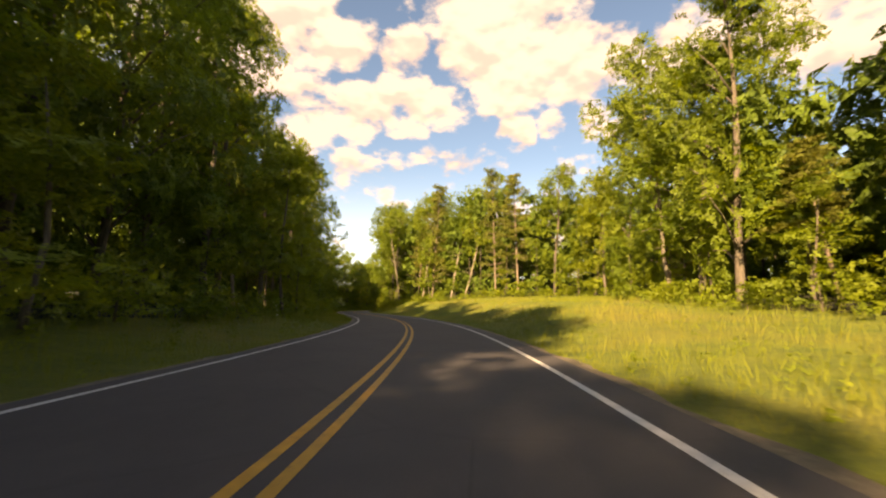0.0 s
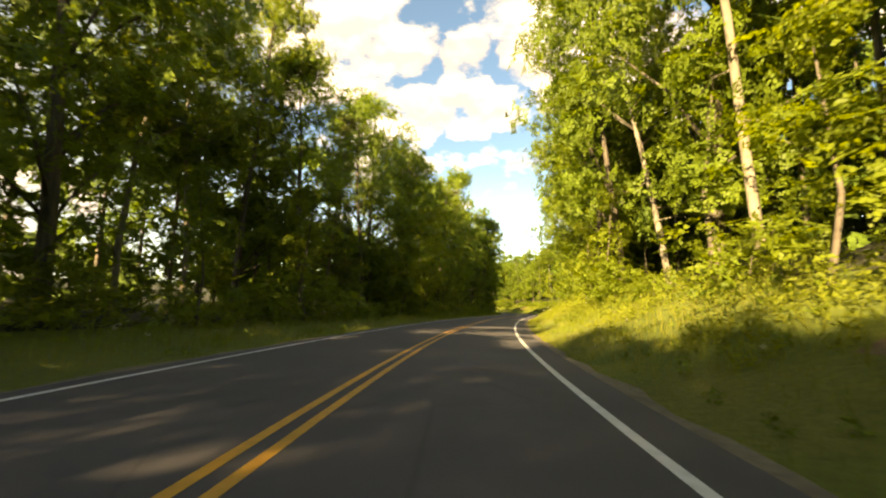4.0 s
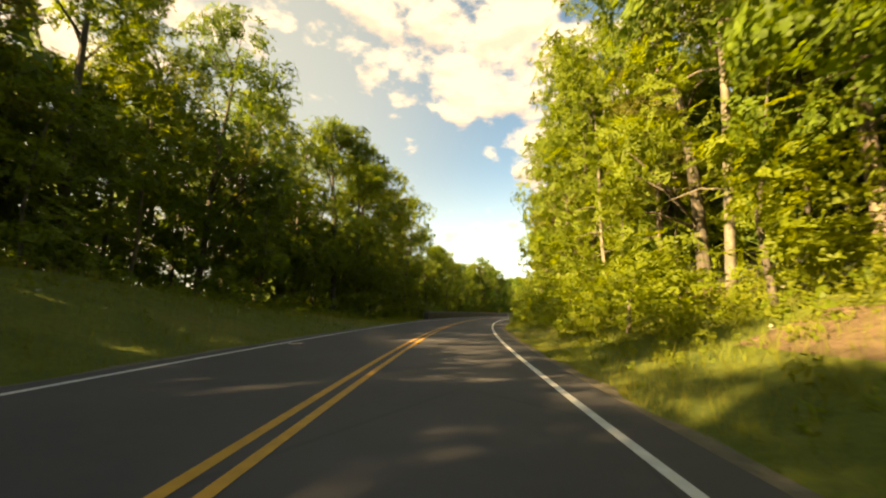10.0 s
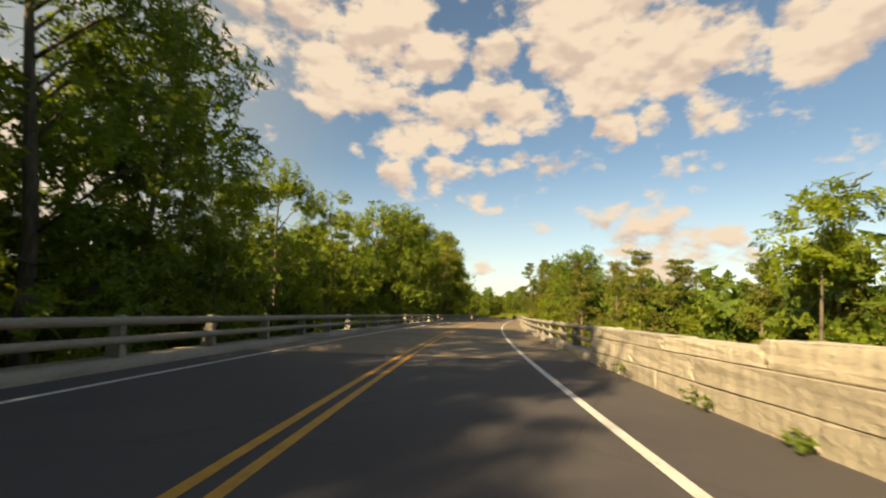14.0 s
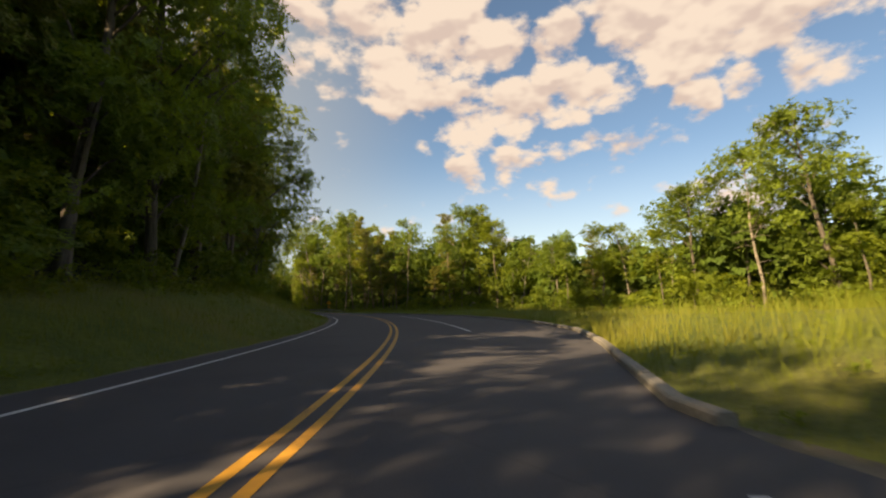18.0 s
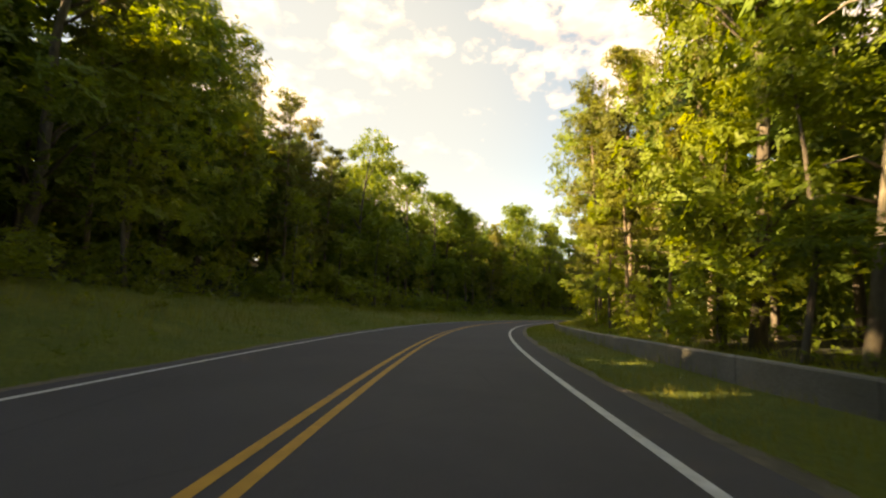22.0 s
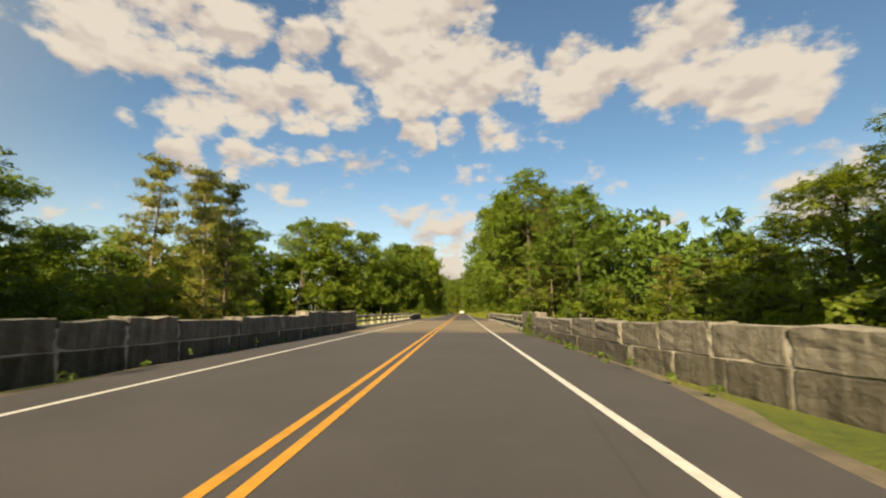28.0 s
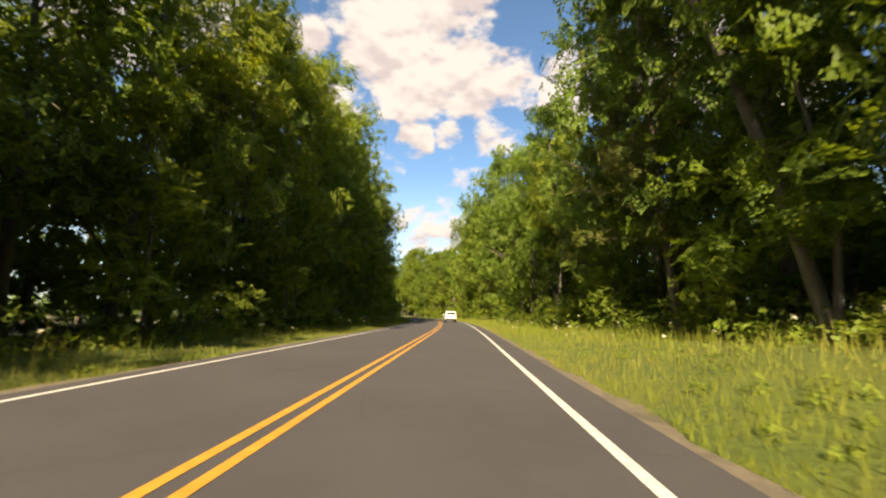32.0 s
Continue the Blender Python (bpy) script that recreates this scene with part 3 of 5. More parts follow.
def skewed(name, first, last, z, mat, label):
    """A piece of road whose ends run slantwise across it."""
    offs = np.linspace(-5.5, 5.6, 7)
    rows = [np.stack([*at(first(offs) * (1 - f) + last(offs) * f, offs), np.full(7, z)], 1) for f in np.linspace(0, 1, 5)]
    faces = [(i * 7 + j, i * 7 + j + 1, i * 7 + j + 8, i * 7 + j + 7) for i in range(4) for j in range(6)]
    tagged(new(name, mesh_from(name, np.concatenate(rows), faces, (mat,))), label, kind="structure")


skew_end = lambda d: lambda o: 624.6 + 0.716 * o + d
skewed("road", lambda o: 616.0 + 0 * o, skew_end(0.0), 0.0, DECK, "pale tan concrete bridge road surface")
skewed("road", skew_end(0.0), lambda o: 629.0 + 0 * o, 0.0, ASPHALT, "dark grey two lane asphalt road surface")
skewed("expansion_joint", skew_end(-0.13), skew_end(0.13), 0.004, SEALANT, "black sealed expansion joint across the road")
for d in (1028.5, 1063.0, 519.0):
    strip("expansion_joint", d - 0.05, d + 0.05, (-5.2, 0.0, 5.2), (0.004,) * 3, SEALANT, 0.1, label="black sealed expansion joint across the road")
for side, tab in ((1, EDGE_R), (-1, EDGE_L)):
    for s0, s1 in PAVED:
        strip("shoulder", s0, s1, tuple((lambda s, d=d: side * (of(tab, s) + d + (0.10 * np.sin(s * 1.9) + 0.07 * np.sin(s * 0.83) if d > 0.1 else 0))) for d in ((-0.02, 0.32) if side > 0 else (0.32, -0.02))),
              (-0.012, -0.03) if side > 0 else (-0.03, -0.012), GRAVEL, 1.0, label="sandy gravel edge beside the asphalt")
for s0, s1 in ((S_LO, 652.0), (668.6, 698.0), (716.0, S_HI)):
    strip("edge_line", s0, s1, (LANE - 0.065, LANE + 0.065), (0.005, 0.005), WHITE_PAINT, 1.0, label="worn white edge line on the road")
strip("edge_line", S_LO, S_HI, (-LANE_L - 0.06, -LANE_L + 0.06), (0.005, 0.005), WHITE_PAINT, 1.0, label="worn white edge line on the road")
for o in (-0.14, 0.14):
    strip("centre_line", S_LO, S_HI, (o - 0.06, o + 0.06), (0.005, 0.005), YELLOW_PAINT, 1.0, label="worn double yellow centre line")

# ---- bridges ----
def stones(mat, uneven=0.0):
    """Eight rough blocks of unit size; uneven: how far the top heaves."""
    rng = np.random.default_rng(5)
    out = []
    for k in range(8):
        bm = bmesh.new()
        box(bm, (1, 1, 1), (0, 0, 0), 0.03)
        bmesh.ops.subdivide_edges(bm, edges=[e for e in bm.edges if e.calc_length() > 0.5], cuts=3, use_grid_fill=True)
        heave = rng.normal(0, 1, 5)
        for v in bm.verts:
            v.co += Vector(rng.normal(0, 0.013, 3))
            if v.co.z > 0.3:
                v.co.z += uneven * float(np.interp(v.co.y, (-0.5, -0.25, 0.0, 0.25, 0.5), heave))
        me = bpy.data.meshes.new("stone_block")
        bm.to_mesh(me)
        bm.free()
        me.materials.append(mat)
        out.append(me)
    return out


BLOCKS, SUNLIT_PALE_BLOCKS, COPINGS = stones(STONE), stones(SUNLIT_PALE_STONE), stones(SUNLIT_COPING, 0.035)


def stone_wall(s0, s1, off, height, label, seed, blocks=BLOCKS, pier=(0, 0), lift=0.0, joint=None, lengths=(0.7, 1.0, 1.35, 1.7, 2.1), gap=0.075, courses=3):
    """off: function of s giving the wall's middle. Blocks in three courses on a mortar core, with a rough coping."""
    rng = np.random.default_rng(seed)
    xm, ym = at((s0 + s1) / 2, off((s0 + s1) / 2))
    wall = tagged(new("stone_wall"), label, "stone wall")
    thick = 0.5
    h1 = height - 0.26
    ss = np.append(np.arange(s0 + 0.12, s1 - 0.12, 1.0), s1 - 0.12)
    core = []
    for d, z in ((-0.280, -0.5), (-0.280, height - 0.12), (0.280, height - 0.12), (0.280, -0.5)):
        x, y = at(ss, off(ss) + d)
        core.append(np.stack([x, y, np.full_like(ss, z)], 1))
    V = np.stack(core, 1).reshape(-1, 3)
    n = len(ss)
    faces = [(i * 4 + j, i * 4 + (j + 1) % 4, i * 4 + 4 + (j + 1) % 4, i * 4 + 4 + j) for i in range(n - 1) for j in range(4)]
    faces += [(0, 1, 2, 3), tuple(n * 4 - 4 + q for q in (3, 2, 1, 0))]
    child("mortar_core", mesh_from("mortar_core", V, faces, (joint or OLD_MORTAR,)), wall, "mortar between the blocks")
    mid = h1 * rng.uniform(0.42, 0.6)
    rows = ((-0.22, mid, 1.0), (mid, h1, 1.0), (h1, height, 1.25)) if courses == 3 else ((-0.22, height * 0.46, 1.0), (height * 0.46, height, 1.25))
    for z0, z1, wide in rows:
        s = s0 - rng.uniform(0, 0.1)
        while s < s1 - 0.25:
            length = min(rng.choice(lengths) * rng.uniform(0.85, 1.15) * wide, s1 - s + 0.05)
            if abs(float(off(s + 0.8) - off(s))) > 0.05:      # shorter stones where the wall flares
                length = min(length, 1.5)
            c = s + length / 2
            h = z1 - z0
            top = (rng.uniform(-0.05, 0.08) + (lift if pier[0] < c < pier[1] else 0.0)) if wide > 1 else 0.0
            x, y = at(c, off(c))
            da = math.atan2(float(off(c + 0.4) - off(c - 0.4)), 0.8)
            m = Matrix.LocRotScale((x, y, (z0 + z1 + top) / 2), Euler((0, 0, float(heading(c)) - da)), (thick + rng.uniform(0.075, 0.12), length - gap, h + top - (gap - 0.01 if wide == 1.0 else gap * 0.4)))
            child("coping_stone" if wide > 1 else "stone_block", (COPINGS if wide > 1 and blocks is BLOCKS else blocks)[rng.integers(8)], wall, "", m)
            s += length
    return wall


def line(*pairs):
    xs, ys = [p[0] for p in pairs], [p[1] for p in pairs]
    return lambda s: np.interp(s, xs, ys)


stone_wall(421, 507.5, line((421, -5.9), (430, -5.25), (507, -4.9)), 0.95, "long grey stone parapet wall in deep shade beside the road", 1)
stone_wall(480.6, 519, line((480, 7.7), (485, 6.7), (491, 5.8), (498, 5.3), (519, 5.3)), 0.95, "sunlit pale stone parapet wall before the bridge", 2, SUNLIT_PALE_BLOCKS, joint=SHADED_JOINT, lengths=(1.6, 2.2, 2.8, 3.4), gap=0.028)
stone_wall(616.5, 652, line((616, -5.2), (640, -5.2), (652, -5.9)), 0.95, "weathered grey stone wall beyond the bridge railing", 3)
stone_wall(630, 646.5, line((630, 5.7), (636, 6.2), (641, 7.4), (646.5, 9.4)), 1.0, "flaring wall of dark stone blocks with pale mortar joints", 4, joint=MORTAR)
stone_wall(1008, 1032.4, line((1008, -6.4), (1014, -5.7), (1032, -5.7)), 1.0, "weathered stone block wall leading to the bridge railing", 6, BLOCKS, (1024, 1033), 0.13, MORTAR, (1.6, 2.2, 2.8), 0.03, 2)
stone_wall(1008, 1029.6, line((1008, 6.6), (1014, 5.7), (1030, 5.5)), 0.95, "weathered stone wall with ivy leading to the bridge", 7, BLOCKS, (1026.2, 1030), 0.16, MORTAR, (1.4, 2.0, 2.6), 0.03, 2)
stone_wall(1066, 1084.4, line((1066, -5.7), (1078, -5.7), (1084, -6.2)), 0.8, "low dark stone wall beyond the bridge", 8)
stone_wall(1068, 1083.4, line((1068, 5.7), (1076, 5.9), (1083, 7.2)), 0.85, "low dark stone wall flaring away from the bridge", 9)


def post_mesh():
    bm = bmesh.new()
    # a concrete bracket: broad foot, narrow neck, leaning out to carry two rails
    side = [(-0.12, 0.0), (-0.08, 0.30), (-0.05, 0.42), (-0.07, 0.62), (-0.04, 0.84), (0.10, 0.84), (0.16, 0.60), (0.18, 0.30), (0.24, 0.0)]
    front = [bm.verts.new((x, -0.08, z)) for x, z in side]
    back = [bm.verts.new((x, 0.08, z)) for x, z in side]
    bm.faces.new(front)
    bm.faces.new(back[::-1])
    for i in range(len(side)):
        j = (i + 1) % len(side)
        bm.faces.new((front[j], front[i], back[i], back[j]))
    bmesh.ops.bevel(bm, geom=bm.edges[:], offset=0.015, segments=1, affect="EDGES")
    bmesh.ops.recalc_face_normals(bm, faces=bm.faces[:])
    me = bpy.data.meshes.new("post")
    bm.to_mesh(me)
    bm.free()
    me.materials.append(RAIL)
    return me


POST = post_mesh()


def railing(s0, s1, off, label):
    side = 1 if off(s0) > 0 else -1
    rail = tagged(new("bridge_railing"), label, "railing", "bridge railings")
    ss = np.append(np.arange(s0, s1, 1.6), s1)
    for name, d, z, r in (("top_rail", -0.05, 0.86, 0.088), ("lower_rail", -0.09, 0.50, 0.078)):
        x, y = at(ss, off(ss) + side * d)
        v, f = tube(list(zip(x, y, np.full_like(ss, z))), [r] * len(ss), 10)
        child(name, mesh_from(name, v, f, (RAIL,), smooth=True), rail)
    p = strip("plinth", s0, s1, tuple((lambda s, d=d: off(s) + side * d) for d in (-0.42, -0.40, 0.36, 0.38)[:: side]), (0.0, 0.17, 0.17, -0.9)[:: side], RAIL, parent=rail)
    for s in np.arange(s0 + 1.2, s1 - 0.6, 3.05):
        x, y = at(s, off(s))
        child("post", POST, rail, "", Matrix.Translation((float(x), float(y), 0.14)) @ Matrix.Rotation(float(heading(s)) + (0 if side > 0 else math.pi), 4, "Z"))


railing(519.2, 629.8, line((519, 5.5), (600, 5.8), (630, 5.85)), "pale concrete double rail bridge railing on posts")
railing(507.6, 616.3, line((507, -5.0), (616, -5.2)), "shaded concrete double rail bridge railing on posts")
railing(1029.8, 1067.8, line((1029, 5.65), (1068, 5.75)), "sunlit concrete double rail bridge railing on posts")
railing(1032.6, 1065.8, line((1032, -5.75), (1066, -5.75)), "sunlit concrete double rail bridge railing on posts")
for a, b in BRIDGES:
    strip("bridge_deck", a - 2, b + 2, (-6.2, -6.2, 6.3, 6.3, -6.2), (-0.05, -0.9, -0.9, -0.05, -0.05), RAIL, label="concrete bridge slab under the road")

# ---- kerbs ----
def kerb(name, s0, s1, off, width, top, foot, mat, label, piece):
    """A row of separate kerb pieces along the road."""
    thing = tagged(new(name), label, "kerb")
    s, k = s0, 0
    rng = np.random.default_rng(int(s0))
    while s < s1:
        e = min(s + piece, s1)
        ss = np.linspace(s + 0.012, e - 0.012, 4)
        h = top(ss) if callable(top) else np.full_like(ss, top)
        h = h + rng.uniform(-0.012, 0.012)
        cols = []
        for d, z in ((0, foot + 0 * h), (0.0, h - 0.03), (0.03, h), (width - 0.03, h), (width, h - 0.03), (width, foot + 0 * h)):
            x, y = at(ss, off(ss) + d)
            cols.append(np.stack([x, y, z], 1))
        V = np.stack(cols, 1).reshape(-1, 3)
        f = [(i * 6 + j, i * 6 + (j + 1) % 6, i * 6 + 6 + (j + 1) % 6, i * 6 + 6 + j) for i in range(3) for j in range(6)]
        f += [(5, 4, 3, 2, 1, 0), tuple(18 + q for q in range(6))]
        child("kerb_stone", mesh_from("kerb_stone", V, f, (mat,)), thing)
        s = e


kerb("kerb", 653.5, 717, lambda s: of(EDGE_R, s) + 0.0, 0.22, 0.13, -0.2, KERB, "low pale concrete kerb round the lay-by", 2.4)
kerb("low_wall", 746, 848, line((744, 7.5), (752, 7.0), (758, 6.85), (768, 7.4), (788, 7.3), (800, 6.9), (820, 6.4), (834, 6.2), (848, 5.6)), 0.30,
     line((744, 0.05), (749, 0.25), (753, 0.46), (758, 0.52), (770, 0.52), (800, 0.48), (830, 0.44), (840, 0.35), (848, 0.12)), -0.4, KERB, "low weathered concrete retaining wall among grass", 3.0)

# ---- warning sign ----
def warning_sign(s, off):
    CENTRE = 2.0 - float(ground_z(s, off))      # of the diamond, over the post's foot
    x, y = at(s, off)
    sign = tagged(new("warning_sign"), "yellow diamond turn warning sign with a speed plate", "road sign")
    sign.matrix_basis = Matrix.Translation((float(x), float(y), float(ground_z(s, off)))) @ Matrix.Rotation(float(heading(s)) - 0.10, 4, "Z")
    bm = bmesh.new()
    box(bm, (0.08, 0.06, 3.0), (0, 0.05, 1.2), 0.008)
    part("post", bm, STEEL, sign, "galvanised steel sign post")

    def plate(name, w, h, z, turn, mat, label):
        b = bmesh.new()
        box(b, (w, 0.012, h), (0, 0, 0), 0.004)
        bmesh.ops.transform(b, matrix=Matrix.Translation((0, 0, z)) @ Matrix.Rotation(turn, 4, "Y"), verts=b.verts)
        return part(name, b, mat, sign, label)

    side = 0.77
    panel = plate("diamond_panel", side, side, CENTRE, math.pi / 4, SIGN_YELLOW, "yellow diamond panel")
    small = plate("speed_plate", 0.46, 0.46, CENTRE - 0.92, 0.0, SIGN_YELLOW, "yellow advisory speed plate")
    bm = bmesh.new()
    box(bm, (0.085, 0.006, 0.385), (-0.146, -0.011, CENTRE - 0.023))
    box(bm, (0.246, 0.006, 0.085), (-0.023, -0.011, CENTRE + 0.127))
    v = [bm.verts.new(p) for p in ((0.092, -0.013, CENTRE + 0.015), (0.092, -0.013, CENTRE + 0.239), (0.277, -0.013, CENTRE + 0.127))]
    bm.faces.new(v)
    part("turn_arrow", bm, SIGN_BLACK, panel, "black bent turn arrow")
    bm = bmesh.new()
    e = side * 0.46
    for dx, dz, w, h in ((0, e, 2 * e, 0.02), (0, -e, 2 * e, 0.02), (e, 0, 0.02, 2 * e), (-e, 0, 0.02, 2 * e)):
        box(bm, (w, 0.004, h), (dx, -0.009, dz))
    bmesh.ops.transform(bm, matrix=Matrix.Translation((0, 0, CENTRE)) @ Matrix.Rotation(math.pi / 4, 4, "Y"), verts=bm.verts)
    part("border", bm, SIGN_BLACK, panel, "black border line")
    words = bpy.data.curves.new("speed_number", "FONT")
    words.body, words.size, words.extrude, words.align_x, words.offset = "25", 0.37, 0.003, "CENTER", 0.012
    words.materials.append(SIGN_BLACK)
    ob = new("speed_number", words)
    ob.parent = small
    ob.matrix_basis = pose(0, -0.012, CENTRE - 1.045, 90, 0, 0)
    tagged(ob, "black number 25")


warning_sign(757.8, 7.3)


# ---- the white car ahead ----
def white_car(s, off):
    x, y = at(s, off)
    car = tagged(new("car"), "white sport utility car seen from behind on the road", "car")
    car.matrix_basis = Matrix.Translation((float(x), float(y), 0.0)) @ Matrix.Rotation(float(heading(s)), 4, "Z")

    def hull(profile, half, tuck, name, mat, label=""):
        """A body lofted across the car from a side profile of (y, z); tuck: how far the top leans in."""
        bm = bmesh.new()
        zs = [p[1] for p in profile]
        lo, hi = min(zs), max(zs)
        rows = []
        for k in (-1, -0.92, 0.92, 1):
            shrink = 0.04 if abs(k) == 1 else 0.0
            rows.append([bm.verts.new((k * (half - tuck * (pz - lo) / (hi - lo)), py * (1 - shrink), pz - shrink * 0.6 * (pz - lo))) for py, pz in profile])
        for a, b in zip(rows, rows[1:]):
            for i in range(len(profile)):
                j = (i + 1) % len(profile)
                bm.faces.new((a[i], a[j], b[j], b[i]))
        bm.faces.new(rows[0][::-1])
        bm.faces.new(rows[-1])
        bmesh.ops.recalc_face_normals(bm, faces=bm.faces[:])
        return part(name, bm, mat, car, label)

    hull([(-2.2, 0.42), (-2.27, 0.62), (-2.22, 1.02), (-0.9, 1.06), (0.9, 1.02), (1.9, 0.92), (2.25, 0.78), (2.3, 0.45), (1.9, 0.32), (-1.9, 0.32)], 0.92, 0.06, "body", CAR_WHITE)
    hull([(-2.12, 1.02), (-1.85, 1.60), (-1.5, 1.68), (0.1, 1.68), (0.35, 1.60), (1.15, 1.02)], 0.86, 0.16, "cabin", CAR_WHITE)

    def slab(name, size, centre, tilt, mat, label, bevel=0.02):
        bm = bmesh.new()
        box(bm, size, (0, 0, 0), bevel)
        bmesh.ops.transform(bm, matrix=pose(*centre, tilt, 0, 0), verts=bm.verts)
        return part(name, bm, mat, car, label)

    slab("rear_window", (1.28, 0.03, 0.42), (0, -2.01, 1.33), -25, CAR_GLASS, "dark rear window")
    slab("bumper", (1.78, 0.14, 0.24), (0, -2.26, 0.50), 0, CAR_TRIM, "black rear bumper", 0.05)
    slab("number_plate", (0.32, 0.015, 0.15), (0, -2.285, 0.83), 0, RAIL, "pale blank plate", 0.005)
    for k in (-1, 1):
        slab("tail_lamp", (0.17, 0.08, 0.30), (k * 0.76, -2.23, 0.90), 0, CAR_RED, "red tail lamp", 0.025)
        slab("side_window", (0.02, 1.9, 0.36), (k * 0.80, -0.55, 1.34), 0, CAR_GLASS, "dark side window", 0.008)
        slab("mirror", (0.18, 0.10, 0.13), (k * 0.98, 0.75, 1.08), 0, CAR_WHITE, "", 0.03)
        for wy in (-1.38, 1.42):
            wheel = child("wheel", None, car, "", Matrix.Translation((k * 0.80, wy, 0.34)))
            bm = bmesh.new()
            bmesh.ops.create_cone(bm, cap_ends=True, segments=20, radius1=0.34, radius2=0.34, depth=0.23, matrix=Matrix.Rotation(math.pi / 2, 4, "Y"))
            bmesh.ops.bevel(bm, geom=[e for e in bm.edges if len(e.link_faces) == 2 and any(len(f.verts) > 4 for f in e.link_faces)], offset=0.035, segments=2, affect="EDGES")
            part("tyre", bm, TYRE, wheel)
            bm = bmesh.new()
            bmesh.ops.create_cone(bm, cap_ends=True, segments=16, radius1=0.21, radius2=0.18, depth=0.04, matrix=Matrix.Translation((k * 0.115, 0, 0)) @ Matrix.Rotation(math.pi / 2, 4, "Y"))
            part("rim", bm, RIM, wheel)


white_car(1217.0, 1.75)


# ---- trees ----
def leaf_triangles(rng, centres, radii, each, size, up=0.5, flat=0.75, narrow=0.6):
    """Small three-cornered leaf sprays scattered through round clumps; gives vertices, three a leaf."""
    c = np.repeat(centres, each, 0)
    r = np.repeat(radii, each)
    d = rng.normal(size=c.shape)
    d /= np.linalg.norm(d, axis=1)[:, None]
    p = c + d * (r * rng.uniform(0.35, 1.05, len(c)) ** 0.7)[:, None] * np.array([1, 1, flat])
    nrm = d * 0.7 + rng.normal(size=c.shape) * 0.6 + np.array([0, 0, up])
    nrm /= np.linalg.norm(nrm, axis=1)[:, None]
    t = np.cross(nrm, rng.normal(size=c.shape))
    t /= np.linalg.norm(t, axis=1)[:, None] + 1e-9
    b = np.cross(nrm, t)
    z = (size * rng.uniform(0.65, 1.2, len(c)))[:, None]
    return np.stack([p + t * z * 0.62, p - t * z * 0.38 + b * z * narrow * 0.5, p - t * z * 0.38 - b * z * narrow * 0.5], 1).reshape(-1, 3)


def foliage_mesh(name, verts, mat):
    return mesh_from(name, verts, np.arange(len(verts)).reshape(-1, 3), (mat,))


def envelope(kind, f):
    """Crown radius, in metres for an 18 m tree, at the fraction f of the crown's height."""
    if kind == "round":
        return 4.5 * np.sqrt(np.clip(1 - ((f - 0.42) / 0.60) ** 2, 0.02, 1))
    return 4.2 * (0.35 + 0.65 * np.sin(np.pi * np.clip(f * 0.85 + 0.12, 0, 1)))


def broadleaf(seed, base=0.2, kind="round", clumps=64, each=38, size=0.84, leaf=None, wood=None, label="", bare=0.0):
    rng = np.random.default_rng(seed)
    tree = tagged(new("slender_tree" if wood else "broadleaf_tree"), label, "tree", "roadside trees")
    hgt = 18.0
    lean = rng.normal(0, 0.35, 2)
    way = [(lean[0] * (max(z, 0) / hgt) ** 1.4 + 0.12 * math.sin(z * 0.6 + seed), lean[1] * (max(z, 0) / hgt) ** 1.4 + 0.1 * math.sin(z * 0.5), z) for z in (-0.4, 0.6, 3, 6, 9, 12, 15, 17)]
    pieces = [tube(way, [r * (0.62 if wood else 1.0) for r in (0.30, 0.23, 0.20, 0.175, 0.145, 0.105, 0.06, 0.02)], 7)]
    f = rng.uniform(0, 1, clumps) ** 0.9
    ang = rng.uniform(0, 2 * math.pi, clumps)
    rad = envelope(kind, f) * np.sqrt(rng.uniform(0.15, 1.0, clumps)) * rng.uniform(0.75, 1.12, clumps)
    z = hgt * (base + (0.98 - base) * f)
    centres = np.stack([np.cos(ang) * rad + lean[0] * (z / hgt), np.sin(ang) * rad + lean[1] * (z / hgt), z], 1)
    radii = rng.uniform(0.95, 1.8, clumps) * np.where(f > 0.85, 0.75, 1)
    for k in range(0, clumps, 4):
        tip = Vector(centres[k])
        z0 = max(2.0, tip.z - 1.2 - 0.5 * Vector((tip.x, tip.y)).length)
        root = Vector((np.interp(z0, [w[2] for w in way], [w[0] for w in way]), np.interp(z0, [w[2] for w in way], [w[1] for w in way]), z0))
        mid = root.lerp(tip, 0.5) + Vector((0, 0, 0.35))
        pieces.append(tube([root, mid, tip], [0.075, 0.05, 0.015], 3))
    for k in range(int(bare)):
        a, z0 = rng.uniform(0, 6.28), rng.uniform(2.5, hgt * base + 1)
        pieces.append(tube([(0, 0, z0), (math.cos(a) * 0.8, math.sin(a) * 0.8, z0 + 0.15), (math.cos(a) * 1.7, math.sin(a) * 1.7, z0 - 0.1)], [0.04, 0.025, 0.008], 3))
    v, q = join(pieces)
    child("trunk", mesh_from("trunk", v, q, (wood or BARK,), smooth=True), tree)
    child("crown", foliage_mesh("crown", leaf_triangles(rng, centres, radii, each, size), leaf or LEAF), tree)
    return tree


